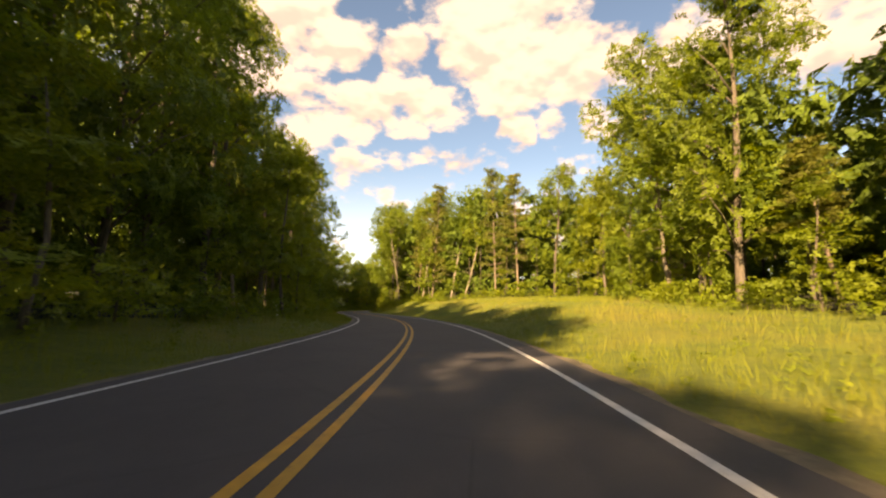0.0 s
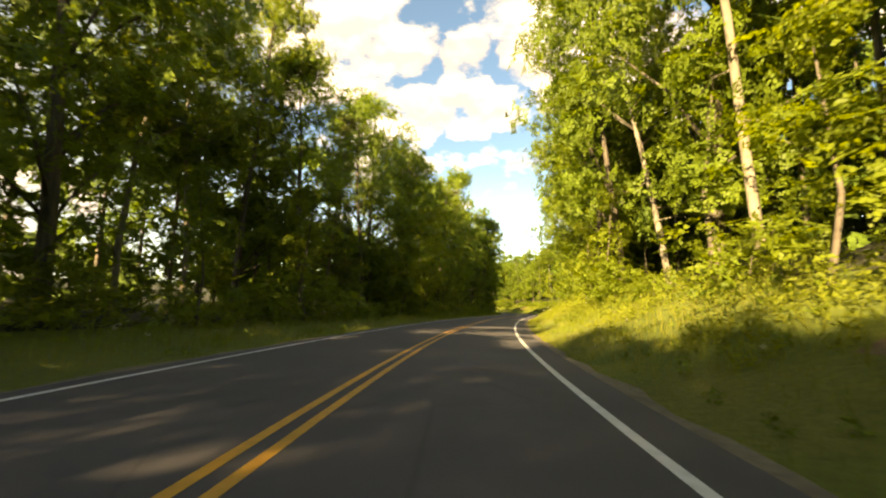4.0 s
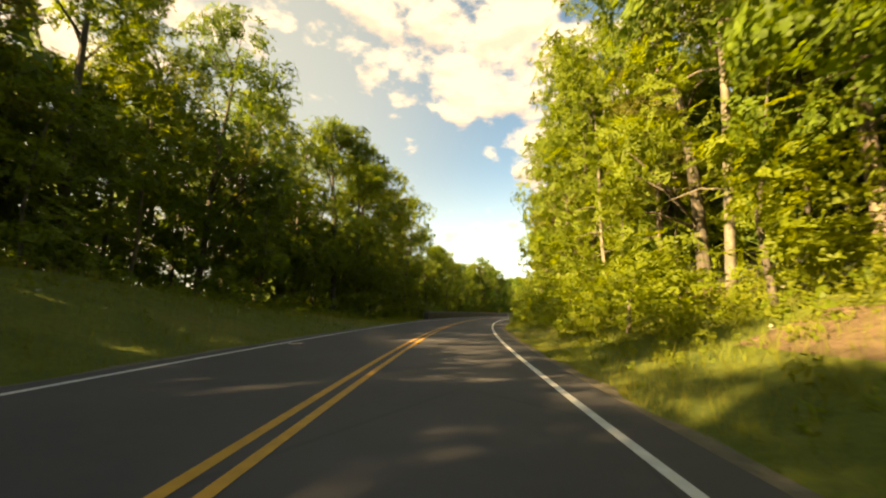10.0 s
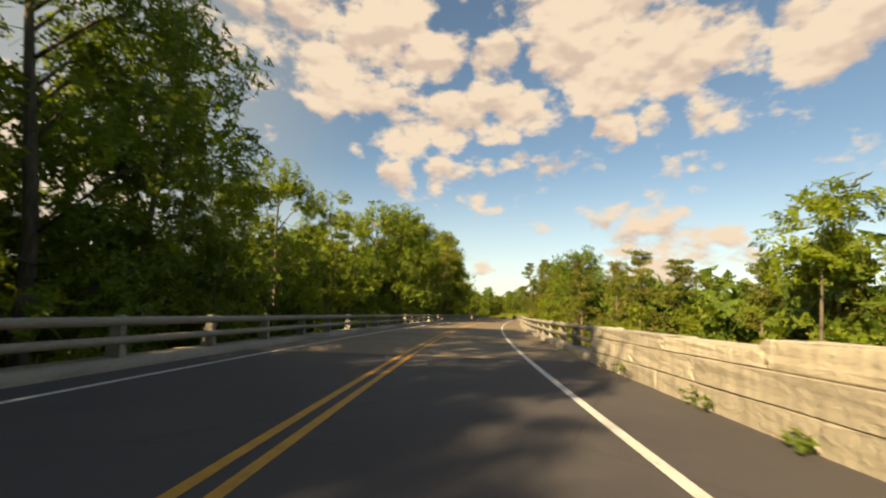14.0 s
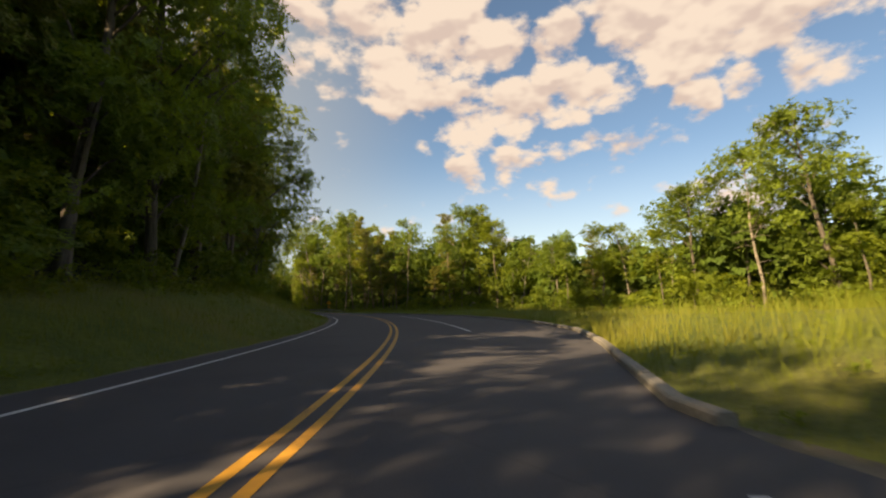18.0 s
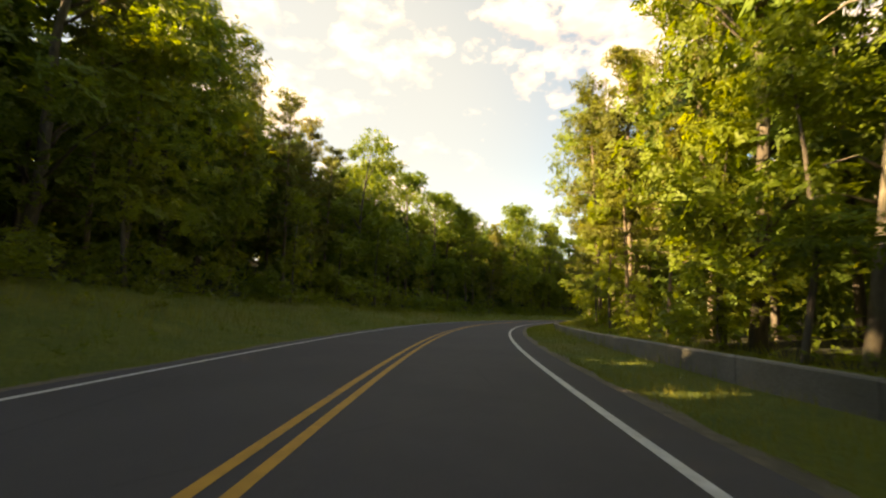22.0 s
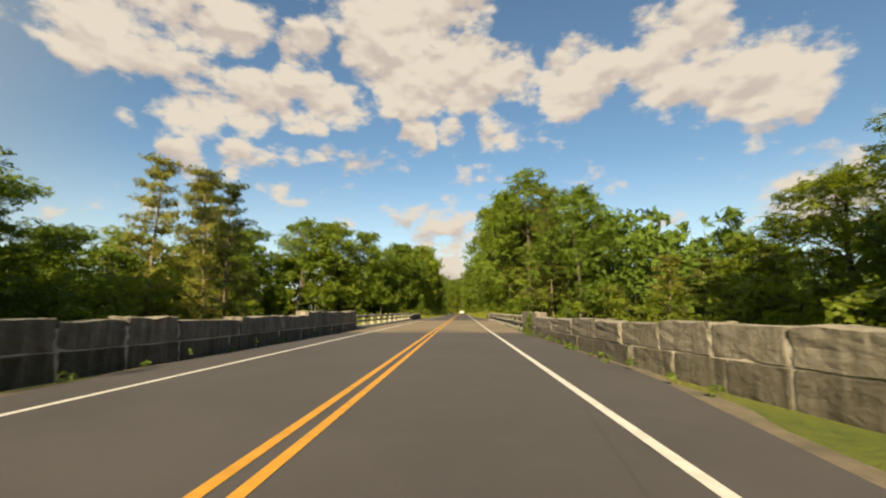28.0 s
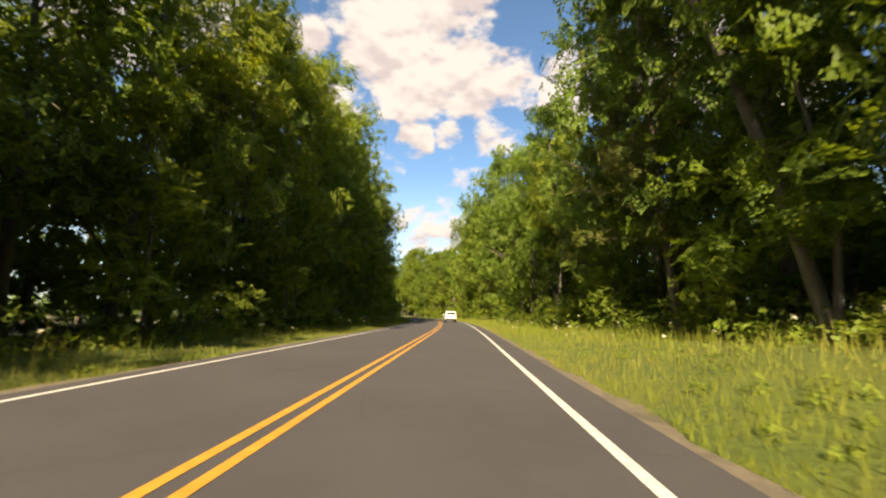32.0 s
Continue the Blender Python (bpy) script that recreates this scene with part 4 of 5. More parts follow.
def pine(seed, base=0.45, label="", bare=16):
    rng = np.random.default_rng(seed)
    tree = tagged(new("pine_tree"), label, "pine tree", "roadside pines")
    hgt = 18.0
    lean = rng.normal(0, 0.45, 2)
    way = [(lean[0] * (max(z, 0) / hgt) ** 1.5, lean[1] * (max(z, 0) / hgt) ** 1.5, z) for z in (-0.4, 0.5, 4, 8, 12, 15, 17.7)]
    pieces = [tube(way, [0.21, 0.16, 0.14, 0.12, 0.09, 0.055, 0.012], 7)]
    centres, radii = [], []
    z = hgt * base
    while z < hgt * 0.985:
        f = (z / hgt - base) / (1 - base)
        reach = (0.9 + 2.6 * (1 - f) ** 0.8) * rng.uniform(0.6, 1.15)
        for k in range(rng.integers(3, 5)):
            a = rng.uniform(0, 6.28)
            r = reach * rng.uniform(0.7, 1.1)
            x0, y0 = lean[0] * (z / hgt) ** 1.5, lean[1] * (z / hgt) ** 1.5
            droop = rng.uniform(-0.5, 0.35) * r * 0.35
            tip = (x0 + math.cos(a) * r, y0 + math.sin(a) * r, z + droop + 0.3)
            pieces.append(tube([(x0, y0, z), tip], [0.04, 0.01], 3))
            for w in (0.45, 0.72, 1.0):
                centres.append((x0 + math.cos(a) * r * w, y0 + math.sin(a) * r * w, z + (droop + 0.3) * w + 0.1))
                radii.append(rng.uniform(0.38, 0.68))
        z += rng.uniform(0.55, 0.9)
    for k in range(bare):
        a, z0 = rng.uniform(0, 6.28), rng.uniform(2.5, hgt * base)
        r = rng.uniform(0.6, 1.7)
        pieces.append(tube([(0, 0, z0), (math.cos(a) * r * 0.5, math.sin(a) * r * 0.5, z0 + 0.1), (math.cos(a) * r, math.sin(a) * r, z0 - 0.12)], [0.03, 0.02, 0.006], 3))
    v, q = join(pieces)
    child("trunk", mesh_from("trunk", v, q, (PINE_BARK,), smooth=True), tree)
    n = max(8, int(2200 / len(centres)))
    child("crown", foliage_mesh("crown", leaf_triangles(rng, np.array(centres), np.array(radii), n, 0.77, 0.4, 0.5, 0.5), NEEDLE), tree)
    return tree


def shrub(seed, label):
    rng = np.random.default_rng(seed)
    bush = tagged(new("shrub"), label, "shrub", "roadside shrubs")
    n = 15
    a, r, z = rng.uniform(0, 6.28, n), rng.uniform(0.1, 1.35, n), rng.uniform(0.3, 1.9, n)
    centres = np.stack([np.cos(a) * r, np.sin(a) * r, z], 1)
    v, q = tube([(0, 0, -0.2), (0.05, 0.03, 0.6), (-0.04, 0.08, 1.5)], [0.045, 0.03, 0.01], 5)
    child("stem", mesh_from("stem", v, q, (BARK,)), bush)
    child("foliage", foliage_mesh("foliage", leaf_triangles(rng, centres, rng.uniform(0.4, 0.8, n), 26, 0.42, 0.6), LEAF_PALE), bush)
    return bush


def ivy(s, off):
    """A curtain of ivy hanging over the coping of a wall."""
    rng = np.random.default_rng(61)
    plant_ob = tagged(new("ivy"), "green ivy hanging down the face of a stone wall", "ivy")
    x, y = at(s, off)
    plant_ob.matrix_basis = Matrix.Translation((float(x), float(y), 0)) @ Matrix.Rotation(float(heading(s)), 4, "Z")
    c = np.array([(-0.32 - 0.02 * k, 0.12 * math.sin(k * 2.1), 1.04 - 0.085 * k) for k in range(12)] + [(-0.1, 0.15, 1.08), (0.05, -0.1, 1.1), (-0.2, 0.5, 1.06)])
    child("vine", mesh_from("vine", *tube([(-0.2, 0, 1.05), (-0.33, 0.03, 0.6), (-0.34, -0.03, -0.05)], [0.012, 0.015, 0.02], 4), (BARK,)), plant_ob)
    child("foliage", foliage_mesh("foliage", leaf_triangles(rng, c, rng.uniform(0.08, 0.16, len(c)), 45, 0.08, 0.3, 1.0, 0.8), IVY), plant_ob)


ivy(1026.4, 5.5)


BROAD = [broadleaf(11, 0.10, "round", label="tall leafy broadleaf tree at the forest edge"), broadleaf(12, 0.15, "column", label="slender green broadleaf tree at the forest edge"),
         broadleaf(13, 0.24, "round", bare=6, label="broadleaf tree with bare lower trunk at the forest edge"), broadleaf(14, 0.07, "column", leaf=LEAF_PALE, label="light green leafy tree with foliage low down")]
BIRCH = [broadleaf(21, 0.38, "column", clumps=46, each=38, size=0.78, leaf=LEAF_PALE, wood=PALE_BARK, bare=8, label="slender pale-barked tree with light green leaves"),
         broadleaf(22, 0.48, "column", clumps=42, each=38, size=0.78, leaf=LEAF, wood=PALE_BARK, bare=10, label="thin pale-trunked tree with a high leafy crown")]
PINES = [pine(31, 0.30, "tall pine with drooping needled branches"), pine(32, 0.48, "tall pine with a long bare reddish trunk", 22), pine(33, 0.16, "pine with low needled branches", 8)]
SHRUBS = [shrub(41, "leafy green shrub at the foot of the trees"), shrub(42, "light green bush on the bank")]
PLACED = {}


def plant(tree, s, off, scale, rng, sink=0.0, wide=1.0, lean=0.045):
    x, y = at(s, off)
    m = Matrix.LocRotScale((float(x), float(y), float(ground_z(s, off)) - sink), Euler((rng.normal(0, lean), rng.normal(0, lean), rng.uniform(0, 6.28))), (scale * wide, scale * wide, scale))
    if tree not in PLACED:
        tree.matrix_basis = m
        PLACED[tree] = 1
    else:
        copy_thing(tree, m)
        PLACED[tree] += 1


# how far the trunks of the wide-crowned trees stand behind the line
BACK_R = table("-80:1.2 80:1.2 105:0.2 215:0.2 240:1.2 360:1.2 385:0.3 470:0.3 500:0.6 780:0.6 800:0 1000:0 1020:0.6 1085:0.6 1100:0.8 1400:0.8")
BACK_L = table("-80:3.2 60:3.2 100:2.2 215:2 240:0.8 310:0.8 330:1.8 600:0.8 640:0 765:0 780:1.2 800:2.6 1000:2 1090:1 1110:3.6 1400:3.6")
# share of pines and of pale slender trees along each side
PINE_R = table("-80:0.3 0:0.65 30:0.5 70:0.4 110:0.4 150:0.2 240:0.25 330:0.1 400:0.35 470:0.45 485:0.6 503:0.6 512:0.2 520:0.45 530:0.9 640:0.9 655:0.2 715:0.2 722:0.5 790:0.5 800:0.5 840:0.75 900:0.65 930:0.3 970:0.4 1020:0.35 1056:0.5 1080:0.7 1140:0.5 1170:0.15 1400:0.1")
PINE_L = table("-80:0.1 250:0.1 300:0.25 400:0.3 450:0.1 600:0.5 640:0.7 730:0.7 780:0.35 840:0.4 880:0.5 1000:0.6 1018:0.1 1060:0.02 1400:0.05")
BIRCH_R = table("-80:0.2 40:0.35 70:0.45 130:0.45 220:0.2 330:0.45 470:0.45 480:0.1 720:0.35 800:0.35 860:0.3 950:0.1 1005:0 1085:0 1100:0.2 1400:0.1")
BIRCH_L = table("-80:0.1 200:0.25 260:0.2 300:0.05 640:0 655:0.1 760:0.12 775:0 1000:0 1090:0 1130:0.25 1400:0.15")


def edge_trees():
    rng = np.random.default_rng(77)
    for side in (-1, 1):
        line_t, tall, pines, birches = (LINE_R, TALL_R, PINE_R, BIRCH_R) if side > 0 else (LINE_L, TALL_L, PINE_L, BIRCH_L)
        s = -76.0
        while s < 1345:
            u = rng.uniform()
            p, b = of(pines, s), of(birches, s)
            kind = PINES if u < p else BIRCH if u < p + b else BROAD
            tree = PINES[2] if kind is PINES and side < 0 and not 640 < s < 740 and rng.uniform() < 0.6 else kind[rng.integers(len(kind))]
            h = of(tall, s) * rng.uniform(0.86, 1.03)
            plant(tree, s, side * (of(line_t, s) + rng.uniform(0.2, 3.4) + of(BACK_R if side > 0 else BACK_L, s)), h / 18.0, rng, 0.1, rng.uniform(0.88, 1.12) * (18.0 / h) ** 0.35 * (1.35 if 1015 < s < 1090 else 1.0), 0.10 if kind is BIRCH else 0.045)
            s += rng.uniform(3.8, 6.3) * (0.7 if side < 0 and 600 < s < 1000 else 0.88)


edge_trees()


def river_pines():
    rng = np.random.default_rng(80)
    for s, off, h in ((1033, -14.6, 13.5), (1036, -17.5, 15.5), (1041, -21.0, 16.0), (1038, -24.0, 17.0)):
        plant(PINES[2], s, off, h / 18.0, rng, 0.1, 1.15)


river_pines()


def sapling(seed, label):
    rng = np.random.default_rng(seed)
    tree = tagged(new("sapling"), label, "young tree", "roadside saplings")
    way = [(0.1 * math.sin(z), 0.1 * math.cos(z * 1.3), z) for z in (-0.2, 0.5, 1.8, 3.4, 5.0)]
    n = 17
    z = rng.uniform(0.8, 5.6, n)
    a, r = rng.uniform(0, 6.28, n), rng.uniform(0.1, 1.0, n) * (1.75 - 0.22 * z)
    centres = np.stack([np.cos(a) * r, np.sin(a) * r, z], 1)
    pieces = [tube(way, [0.07, 0.055, 0.045, 0.03, 0.01], 5)]
    v, q = join(pieces)
    child("stem", mesh_from("stem", v, q, (BARK,), smooth=True), tree)
    child("foliage", foliage_mesh("foliage", leaf_triangles(rng, centres, rng.uniform(0.45, 0.85, n), 28, 0.48, 0.7, 0.6), LEAF_PALE), tree)
    return tree


SAPLINGS = [sapling(51, "young leafy tree at the forest edge"), sapling(52, "light green sapling before the taller trees")]


def young_trees():
    rng = np.random.default_rng(79)
    for side in (-1, 1):
        line_t = LINE_R if side > 0 else LINE_L
        s = -40.0
        while s < 1310:
            if not (side > 0 and 728 < s < 766):
                plant(SAPLINGS[rng.integers(2)], s, side * (of(line_t, s) + rng.uniform(-0.6, 1.6)), rng.uniform(0.65, 1.5), rng, 0.05, rng.uniform(0.9, 1.3))
            s += rng.uniform(5.0, 13.0) * (1.7 if side < 0 and 640 < s < 760 else 1)


young_trees()


def bushes():
    rng = np.random.default_rng(78)
    for side in (-1, 1):
        line_t = LINE_R if side > 0 else LINE_L
        s = -20.0
        while s < 1300:
            on_bridge = float(bridge_share(s)) > 0.3
            if not on_bridge and not (side > 0 and 728 < s < 766):
                lush = side > 0 and (210 < s < 519 or 860 < s < 1005)
                plant(SHRUBS[rng.integers(2)], s, side * (of(line_t, s) + rng.uniform(-2.4 if lush and s < 519 else -0.9, 1.4)), rng.uniform(0.6, 1.3), rng, 0.05, rng.uniform(0.9, 1.25))
            s += rng.uniform(4.5, 11.0) * (0.45 if side > 0 and (290 < s < 519 or 870 < s < 990) else 1)


bushes()


def thicket():
    """Lush bushes crowded together on the banks: s from, to, side, nearest, farthest (from the tree line), height, clumps."""
    rng = np.random.default_rng(84)
    tri = []
    for s0, s1, side, near, far, high, count in ((474, 520, 1, -5.0, 1.0, 3.2, 190), (519, 640, 1, -2.5, 3.0, 8.0, 330), (425, 520, -1, -1.2, 2.5, 2.6, 200), (519, 616, -1, -1.5, 3.0, 7.5, 200), (236, 300, 1, -4.5, 1.0, 1.6, 170),
                                                 (1018, 1075, -1, -9.0, 2.0, 8.5, 330), (1018, 1070, 1, -8.0, 2.0, 8.0, 260), (640, 1000, -1, -0.6, 3.0, 4.5, 620), (20, 100, 1, -1.0, 3.0, 2.5, 140), (100, 240, -1, -1.0, 3.0, 3.0, 240),
                                                 (380, 428, 1, -3.4, 1.0, 1.8, 140), (428, 482, 1, -3.6, 1.5, 3.4, 420), (655, 730, 1, -2.0, 3.0, 3.0, 160), (860, 1005, 1, -0.3, 3.0, 2.6, 260)):
        s = rng.uniform(s0, s1, count)
        off = side * (of(LINE_R if side > 0 else LINE_L, s) + rng.uniform(near, far, count))
        x, y = at(s, off)
        tall = high * (0.55 + 0.45 * np.sin(s * 0.35 + off * 0.4)) * np.clip((np.abs(off) - of(LINE_R if side > 0 else LINE_L, s) - near) / 2.2 + 0.3, 0.3, 1)
        c = np.stack([x, y, ground_z(s, off) + 0.25 + tall * rng.uniform(0, 1, count)], 1)
        tri.append(leaf_triangles(rng, c, rng.uniform(0.5, 1.05, count), 30, 0.5, 0.6))
    tagged(new("thicket", foliage_mesh("thicket", np.concatenate(tri), LEAF_PALE)), "crowded light green bushes on the banks", "bushes", kind="stuff")


thicket()


def bank_brush():
    """Waist-high brush of weeds and young shoots that covers the cut banks: s from, to, side, nearest to the road edge, height, clumps."""
    rng = np.random.default_rng(88)
    tri = []
    for s0, s1, side, near, high, count in ((205, 300, 1, 2.2, 1.0, 1300), (300, 480, 1, 1.6, 1.1, 2100), (96, 205, 1, 1.8, 1.0, 1200), (860, 1006, 1, 2.6, 1.2, 1700), (1088, 1150, 1, 2.2, 1.1, 600),
                                            (880, 1006, -1, 3.6, 0.8, 500), (640, 900, -1, 4.6, 0.7, 900), (1090, 1230, -1, 3.0, 0.7, 500), (290, 410, -1, 3.4, 0.45, 420)):
        s = rng.uniform(s0, s1, count)
        edge, line = (of(EDGE_R, s), of(LINE_R, s)) if side > 0 else (of(EDGE_L, s), of(LINE_L, s))
        share = rng.uniform(0, 1, count) ** 0.8
        off = side * (edge + near + np.maximum(line + 0.8 - edge - near, 0.5) * share)
        keep = ripple(s * 2.3, off * 2.9) + rng.normal(0, 0.4, count) > -0.55
        s, off, share = s[keep], off[keep], share[keep]
        n = len(s)
        x, y = at(s, off)
        tall = high * (0.25 + 0.75 * share) * rng.uniform(0.35, 1.1, n)
        c = np.stack([x, y, ground_z(s, off) + tall * 0.6], 1)
        tri.append(leaf_triangles(rng, c, 0.16 + 0.45 * tall, 36, 0.20, 0.0, 1.1, 0.40))
    tagged(new("bank_brush", foliage_mesh("bank_brush", np.concatenate(tri), BRUSH)), "tangled yellow-green weeds and shoots on the banks", "weeds", kind="stuff")


bank_brush()


def wall_weeds():
    """Tufts of weeds growing out of the joint between road and walls."""
    rng = np.random.default_rng(95)
    tri = []
    for s0, s1, off, count in ((1009, 1031, 5.15, 24), (1009, 1032, -5.25, 9), (1030, 1040, 5.2, 8), (482, 519, 4.85, 22), (617, 650, -4.8, 14), (425, 507, -4.6, 24)):
        s = rng.uniform(s0, s1, count)
        x, y = at(s, off + rng.normal(0, 0.05, count))
        c = np.stack([x, y, 0.06 + 0.14 * rng.uniform(0, 1, count) ** 2], 1)
        tri.append(leaf_triangles(rng, c, rng.uniform(0.06, 0.2, count), 22, 0.10, 0.5))
    tagged(new("wall_weeds", foliage_mesh("wall_weeds", np.concatenate(tri), IVY)), "small green weeds along the foot of the walls", "weeds", kind="stuff")


wall_weeds()


def flower_stalks(count):
    """Tall stalks with pale flower heads standing over the grass of the verges."""
    rng = np.random.default_rng(96)
    s = np.concatenate([rng.uniform(1088, 1250, count // 2), rng.uniform(20, 400, count // 4)])
    n = len(s)
    side = np.where((s > 600) & (s < 700), 1, np.where(rng.uniform(size=n) < 0.5, 1, -1))
    off = side * (np.where(side > 0, of(EDGE_R, s), of(EDGE_L, s)) + rng.uniform(0.9, 4.5, n))
    x, y = at(s, off)
    high = rng.uniform(0.5, 1.05, n)
    base = np.stack([x, y, ground_z(s, off) - 0.03], 1)
    tip = base + np.stack([rng.normal(0, 0.09, n), rng.normal(0, 0.09, n), high], 1)
    d = np.array([0.009, 0.004, 0.0])
    stalks = np.stack([base - d, base + d, tip], 1).reshape(-1, 3)
    heads = leaf_triangles(rng, tip, np.full(n, 0.05), 7, 0.06, 0.8)
    k = np.concatenate([np.zeros(n, int), np.ones(len(heads) // 3, int)])
    V = np.concatenate([stalks, heads])
    tagged(new("flower_stalks", mesh_from("flower_stalks", V, np.arange(len(V)).reshape(-1, 3), (GRASS, FLOWER), k)), "tall weed stalks with small pale flower heads", "wildflowers", kind="stuff")


flower_stalks(700)


# ---- the woods behind ----
def woodland():
    rng = np.random.default_rng(90)
    tri, trunks = [], []
    for side in (-1, 1):
        line_t, tall = (LINE_R, TALL_R) if side > 0 else (LINE_L, TALL_L)
        for row, (gap, step) in enumerate(((5.5, 4.6), (10.5, 5.0), (17.0, 5.8), (26.0, 7.0), (42.0, 9.0))):
            s = -40.0
            while s < 1370:
                if side < 0 and row > 1 and (s < 36 or 92 < s < 262 or 398 < s < 450 or s > 1092) or side > 0 and row > 2 and 735 < s < 860:      # open land behind a narrow belt of trees
                    s += step
                    continue
                off = side * (of(line_t, s) + gap + of(BACK_R if side > 0 else BACK_L, s) + rng.uniform(-1.6, 1.8))
                thin = side < 0 and (190 < s < 240 or 398 < s < 445)      # hidden rows behind the first trees made lower to let sun past
                h = of(tall, s) * rng.uniform(0.85, 1.12) * (1.0, 0.96, 0.93, 0.92, 0.92)[row] * ((0.9 if 398 < s < 445 else 0.62) if thin else 1.0)
                x, y = at(s, off)
                g = float(ground_z(s, off))
                deep = side < 0 and 645 < s < 870      # pine woods that let no sun through
                n = int((25, 15, 12, 9, 8)[row] * (1.7 if deep else 1))
                f = rng.uniform(0, 1, n)
                low = 0.30 if row == 0 else 0.1
                a, r = rng.uniform(0, 6.28, n), 3.3 * np.sqrt(rng.uniform(0, 1, n)) * np.sqrt(np.clip(1.05 - ((f - 0.4) / 0.62) ** 2, 0.03, 1))
                c = np.stack([x + np.cos(a) * r, y + np.sin(a) * r, g + h * low + (h * (0.97 - low) - 1.7) * f], 1)
                tri.append(leaf_triangles(rng, c, rng.uniform(1.1, 1.9, n), (18, 14, 11, 10, 10)[row], (1.22, 1.6, 2.0, 2.4, 2.8)[row], 0.5, 0.75, 0.7))
                k = (6, 13 if side < 0 else 7, 9, 10, 10)[row]
                under = np.stack([x + rng.uniform(-2.4, 2.4, k), y + rng.uniform(-2.4, 2.4, k), g + rng.uniform(0.4, (5.0, 5.0, 7.0, 9.0, 10.0)[row], k)], 1)
                tri.append(leaf_triangles(rng, under, rng.uniform(0.9, 1.7, k), (14, 11, 9, 8, 8)[row], (1.0, 1.4, 1.8, 2.1, 2.4)[row], 0.5, 0.75, 0.7))
                v = np.array([[math.cos(k * 2.094) * w, math.sin(k * 2.094) * w, z] for w, z in ((0.19, -0.3), (0.04, h * 0.8)) for k in range(3)])
                trunks.append(v + np.array([x, y, g]))
                s += step * rng.uniform(0.75, 1.25) * (0.8 if deep else 1)
    tagged(new("woodland_foliage", foliage_mesh("woodland_foliage", np.concatenate(tri), WOODS)), "dense green forest canopy behind the roadside trees", "forest", kind="stuff")
    V = np.concatenate(trunks)
    base = np.arange(len(trunks))[:, None, None] * 6
    F = (np.array([[0, 1, 4, 3], [1, 2, 5, 4], [2, 0, 3, 5]])[None] + base).reshape(-1, 4)
    tagged(new("woodland_trunks", mesh_from("woodland_trunks", V, F, (BARK,))), "bare tree trunks standing inside the forest", "forest", kind="stuff")


woodland()


def undergrowth(count):
    """Low leaves and ferns along the forest's foot."""
    rng = np.random.default_rng(93)
    s = rng.uniform(-20, 1300, count)
    side = np.where(rng.uniform(size=count) < 0.5, 1, -1)
    off = np.where(side > 0, of(LINE_R, s), of(LINE_L, s)) + -1.2 + 15.0 * rng.uniform(0, 1, count) ** 1.5
    keep = (bridge_share(s) < 0.2) & ~((side > 0) & (s > 730) & (s < 764) & (off < 14))
    s, off = s[keep], (side * off)[keep]
    x, y = at(s, off)
    high = 0.15 + 1.2 * rng.uniform(0, 1, len(s)) ** 1.6 * (0.6 + 0.4 * np.sin(s * 0.37 + off * 0.5))
    c = np.stack([x, y, ground_z(s, off) + high], 1)
    V = leaf_triangles(rng, c, np.full(len(s), 0.35), 2, 0.55, 0.9, 0.8, 0.65)
    tagged(new("undergrowth", foliage_mesh("undergrowth", V, LEAF)), "low green undergrowth along the foot of the forest", "undergrowth", kind="stuff")


undergrowth(44000)


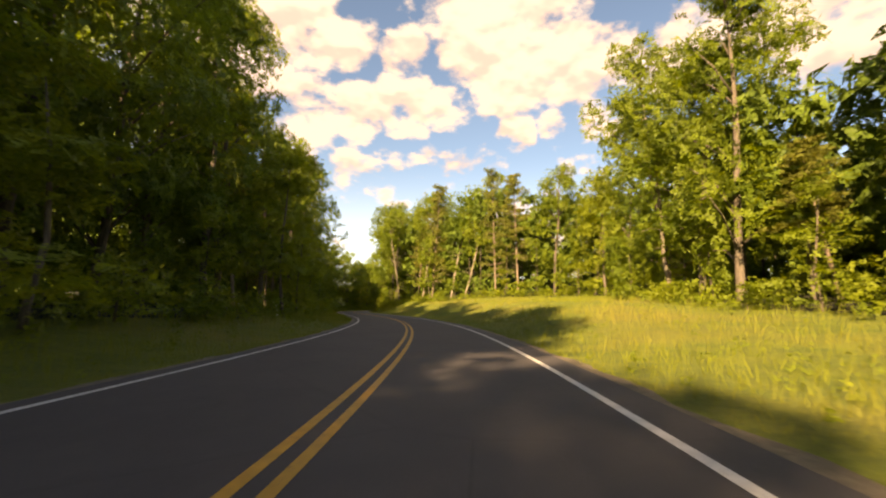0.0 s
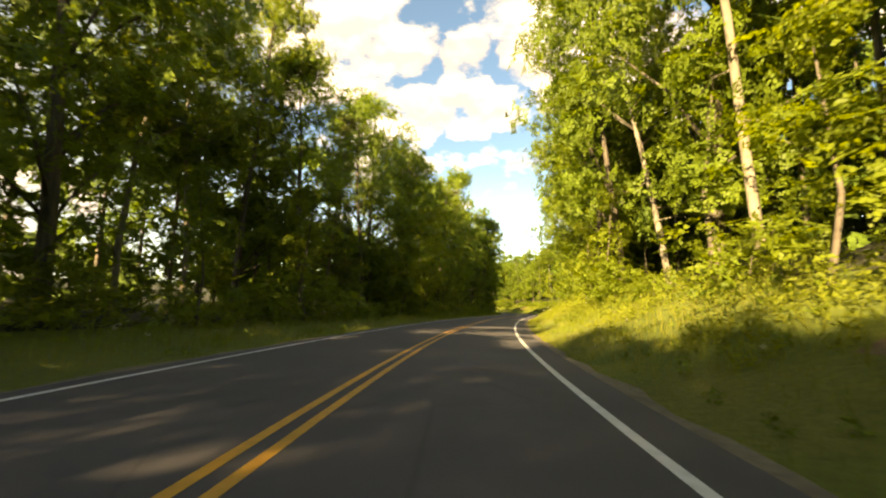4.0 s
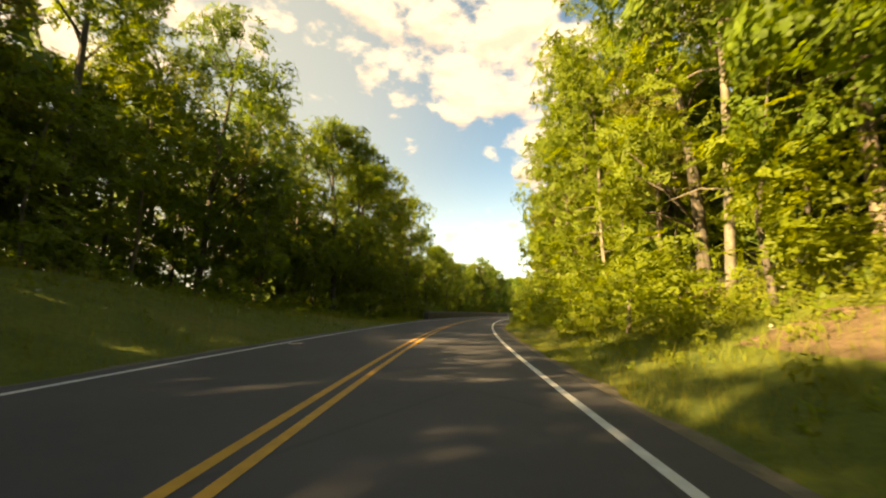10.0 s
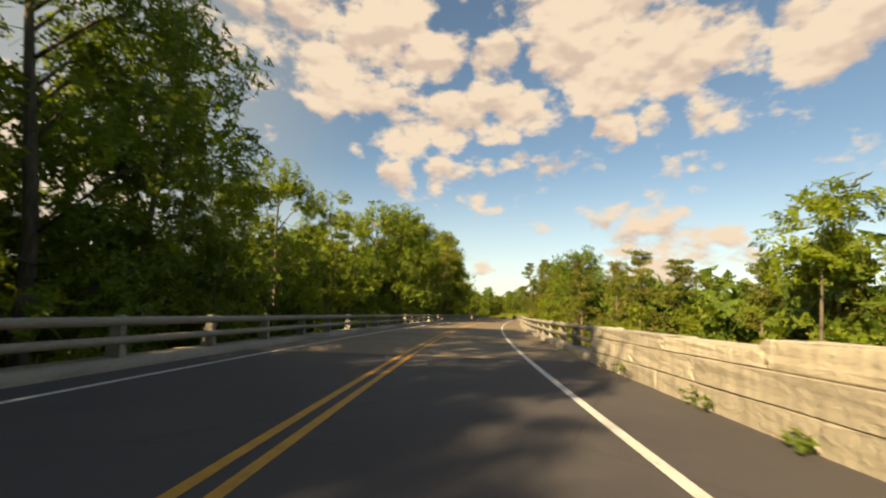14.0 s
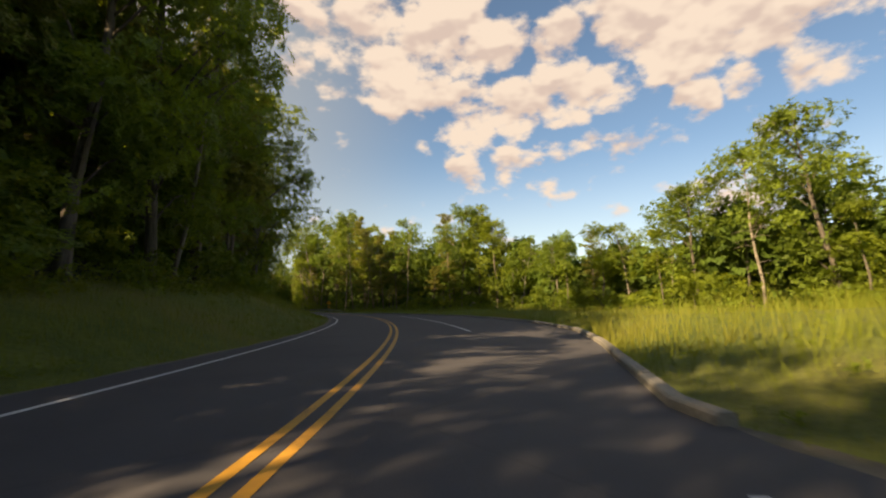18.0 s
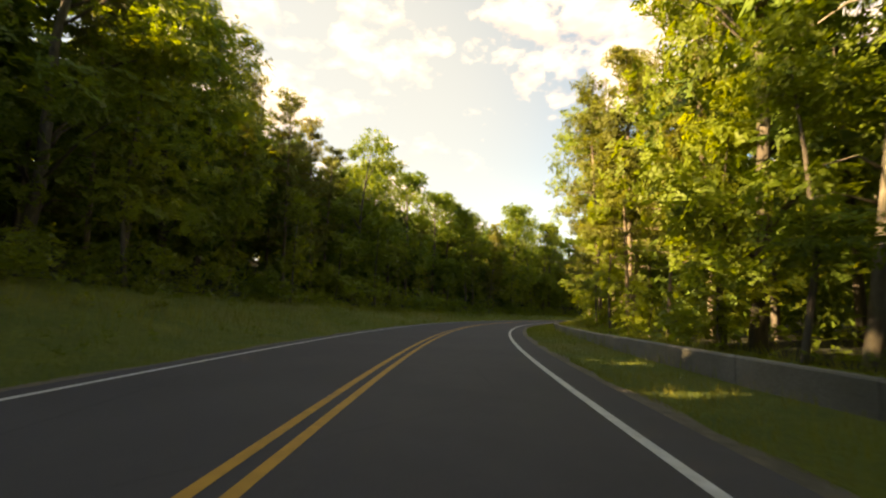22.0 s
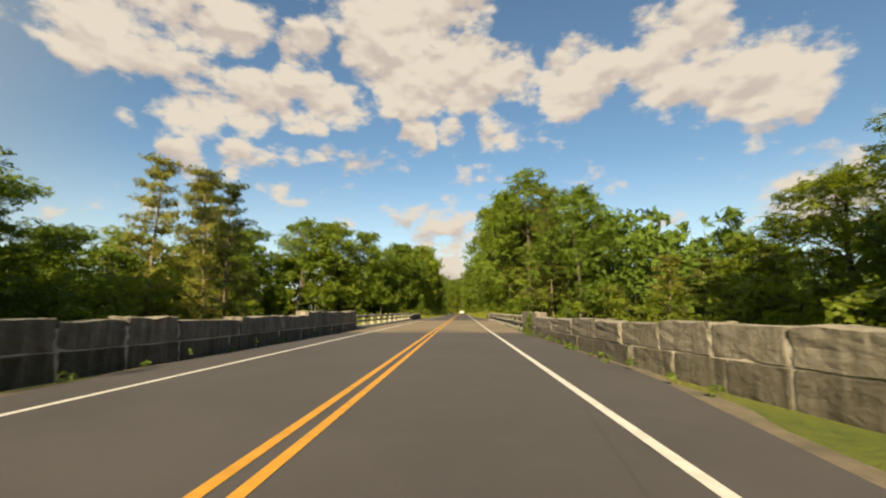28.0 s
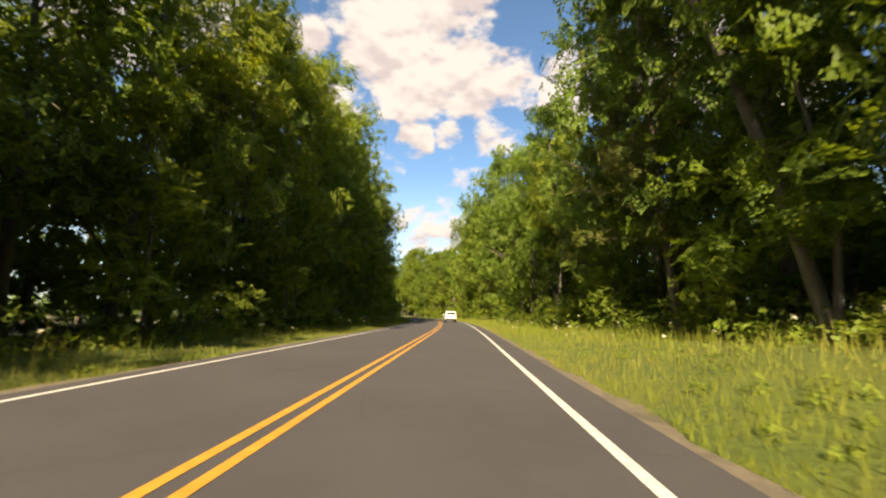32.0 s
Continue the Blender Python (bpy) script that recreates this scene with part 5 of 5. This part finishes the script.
# ---- grass ----
def verge_grass(count):
    rng = np.random.default_rng(91)
    s = rng.uniform(-10, 1260, count)
    side = np.where(rng.uniform(size=count) < 0.57, 1, -1)
    edge = np.where(side > 0, of(EDGE_R, s), of(EDGE_L, s)) + 0.28
    reach = np.where(side > 0, of(LINE_R, s), of(LINE_L, s)) + 1.0
    off = edge + (reach - edge) * rng.uniform(0, 1, count) ** 2.2
    walls = np.zeros(count, bool)
    for a, b, k in ((412, 655, -1), (479, 648, 1), (1006, 1086, 0)):
        walls |= (s > a) & (s < b) & ((side == k) | (k == 0)) & (off < 6.4)
    keep = ~walls & (bridge_share(s) < 0.2)
    s, side, off = s[keep], side[keep], off[keep]
    n = len(s)
    x, y = at(s, side * off)
    z = ground_z(s, side * off) - 0.04
    tall = np.clip(0.14 + 0.10 * (off - 4.4), 0.10, 0.46) * rng.uniform(0.5, 1.3, n) * (1 + 0.3 * np.sin(s * 0.21 + off) + 0.3 * np.sin(s * 1.7 + 2.3 * off) * np.sin(s * 0.9 - 3.1 * off))
    tall = tall * np.where((side > 0) & (s > 638) & (s < 668) & (off > 5.0), 1.45, 1.0)
    a = rng.uniform(0, 6.28, n)
    w = rng.uniform(0.004, 0.010, n) * (1 + tall)
    lean = rng.normal(0, 0.24, (n, 2)) * tall[:, None]
    base = np.stack([x, y, z], 1)
    d = np.stack([np.cos(a) * w, np.sin(a) * w, 0 * w], 1)
    tip = base + np.stack([lean[:, 0], lean[:, 1], tall], 1)
    V = np.stack([base - d, base + d, tip], 1).reshape(-1, 3)
    tagged(new("verge_grass", foliage_mesh("verge_grass", V, GRASS)), "long green and straw coloured grass on the verges", "grass", kind="stuff")


verge_grass(620000)


def verge_weeds(count):
    """Rough tufts of broad weeds and coarse grass that break up the verges."""
    rng = np.random.default_rng(97)
    s = rng.uniform(-10, 1260, count)
    side = np.where(rng.uniform(size=count) < 0.55, 1, -1)
    edge = np.where(side > 0, of(EDGE_R, s), of(EDGE_L, s)) + 0.75
    reach = np.where(side > 0, of(LINE_R, s), of(LINE_L, s)) + 0.5
    off = edge + (reach - edge) * rng.uniform(0, 1, count) ** 1.1
    keep = (bridge_share(s) < 0.2) & (ripple(s * 4.1, off * 5.0) + rng.normal(0, 0.5, count) > -0.1)
    for a, b, k in ((412, 655, -1), (479, 648, 1), (1006, 1086, 0)):
        keep &= ~((s > a) & (s < b) & ((side == k) | (k == 0)) & (off < 6.6))
    keep &= ~((side > 0) & (s > 744) & (s < 853) & (off < 8.6))
    s, off, lift = s[keep], (side * off)[keep], np.clip(0.05 * (off[keep] - 4.0), 0.03, 0.32)
    x, y = at(s, off)
    n = len(s)
    c = np.stack([x, y, ground_z(s, off) + lift * rng.uniform(0.5, 1.2, n)], 1)
    V = leaf_triangles(rng, c, lift * rng.uniform(0.8, 1.4, n) + 0.06, 14, 0.17, 0.1, 1.1, 0.42)
    tagged(new("verge_weeds", foliage_mesh("verge_weeds", V, WEED)), "rough tufts of weeds and coarse grass on the verges", "weeds", kind="stuff")


verge_weeds(15000)
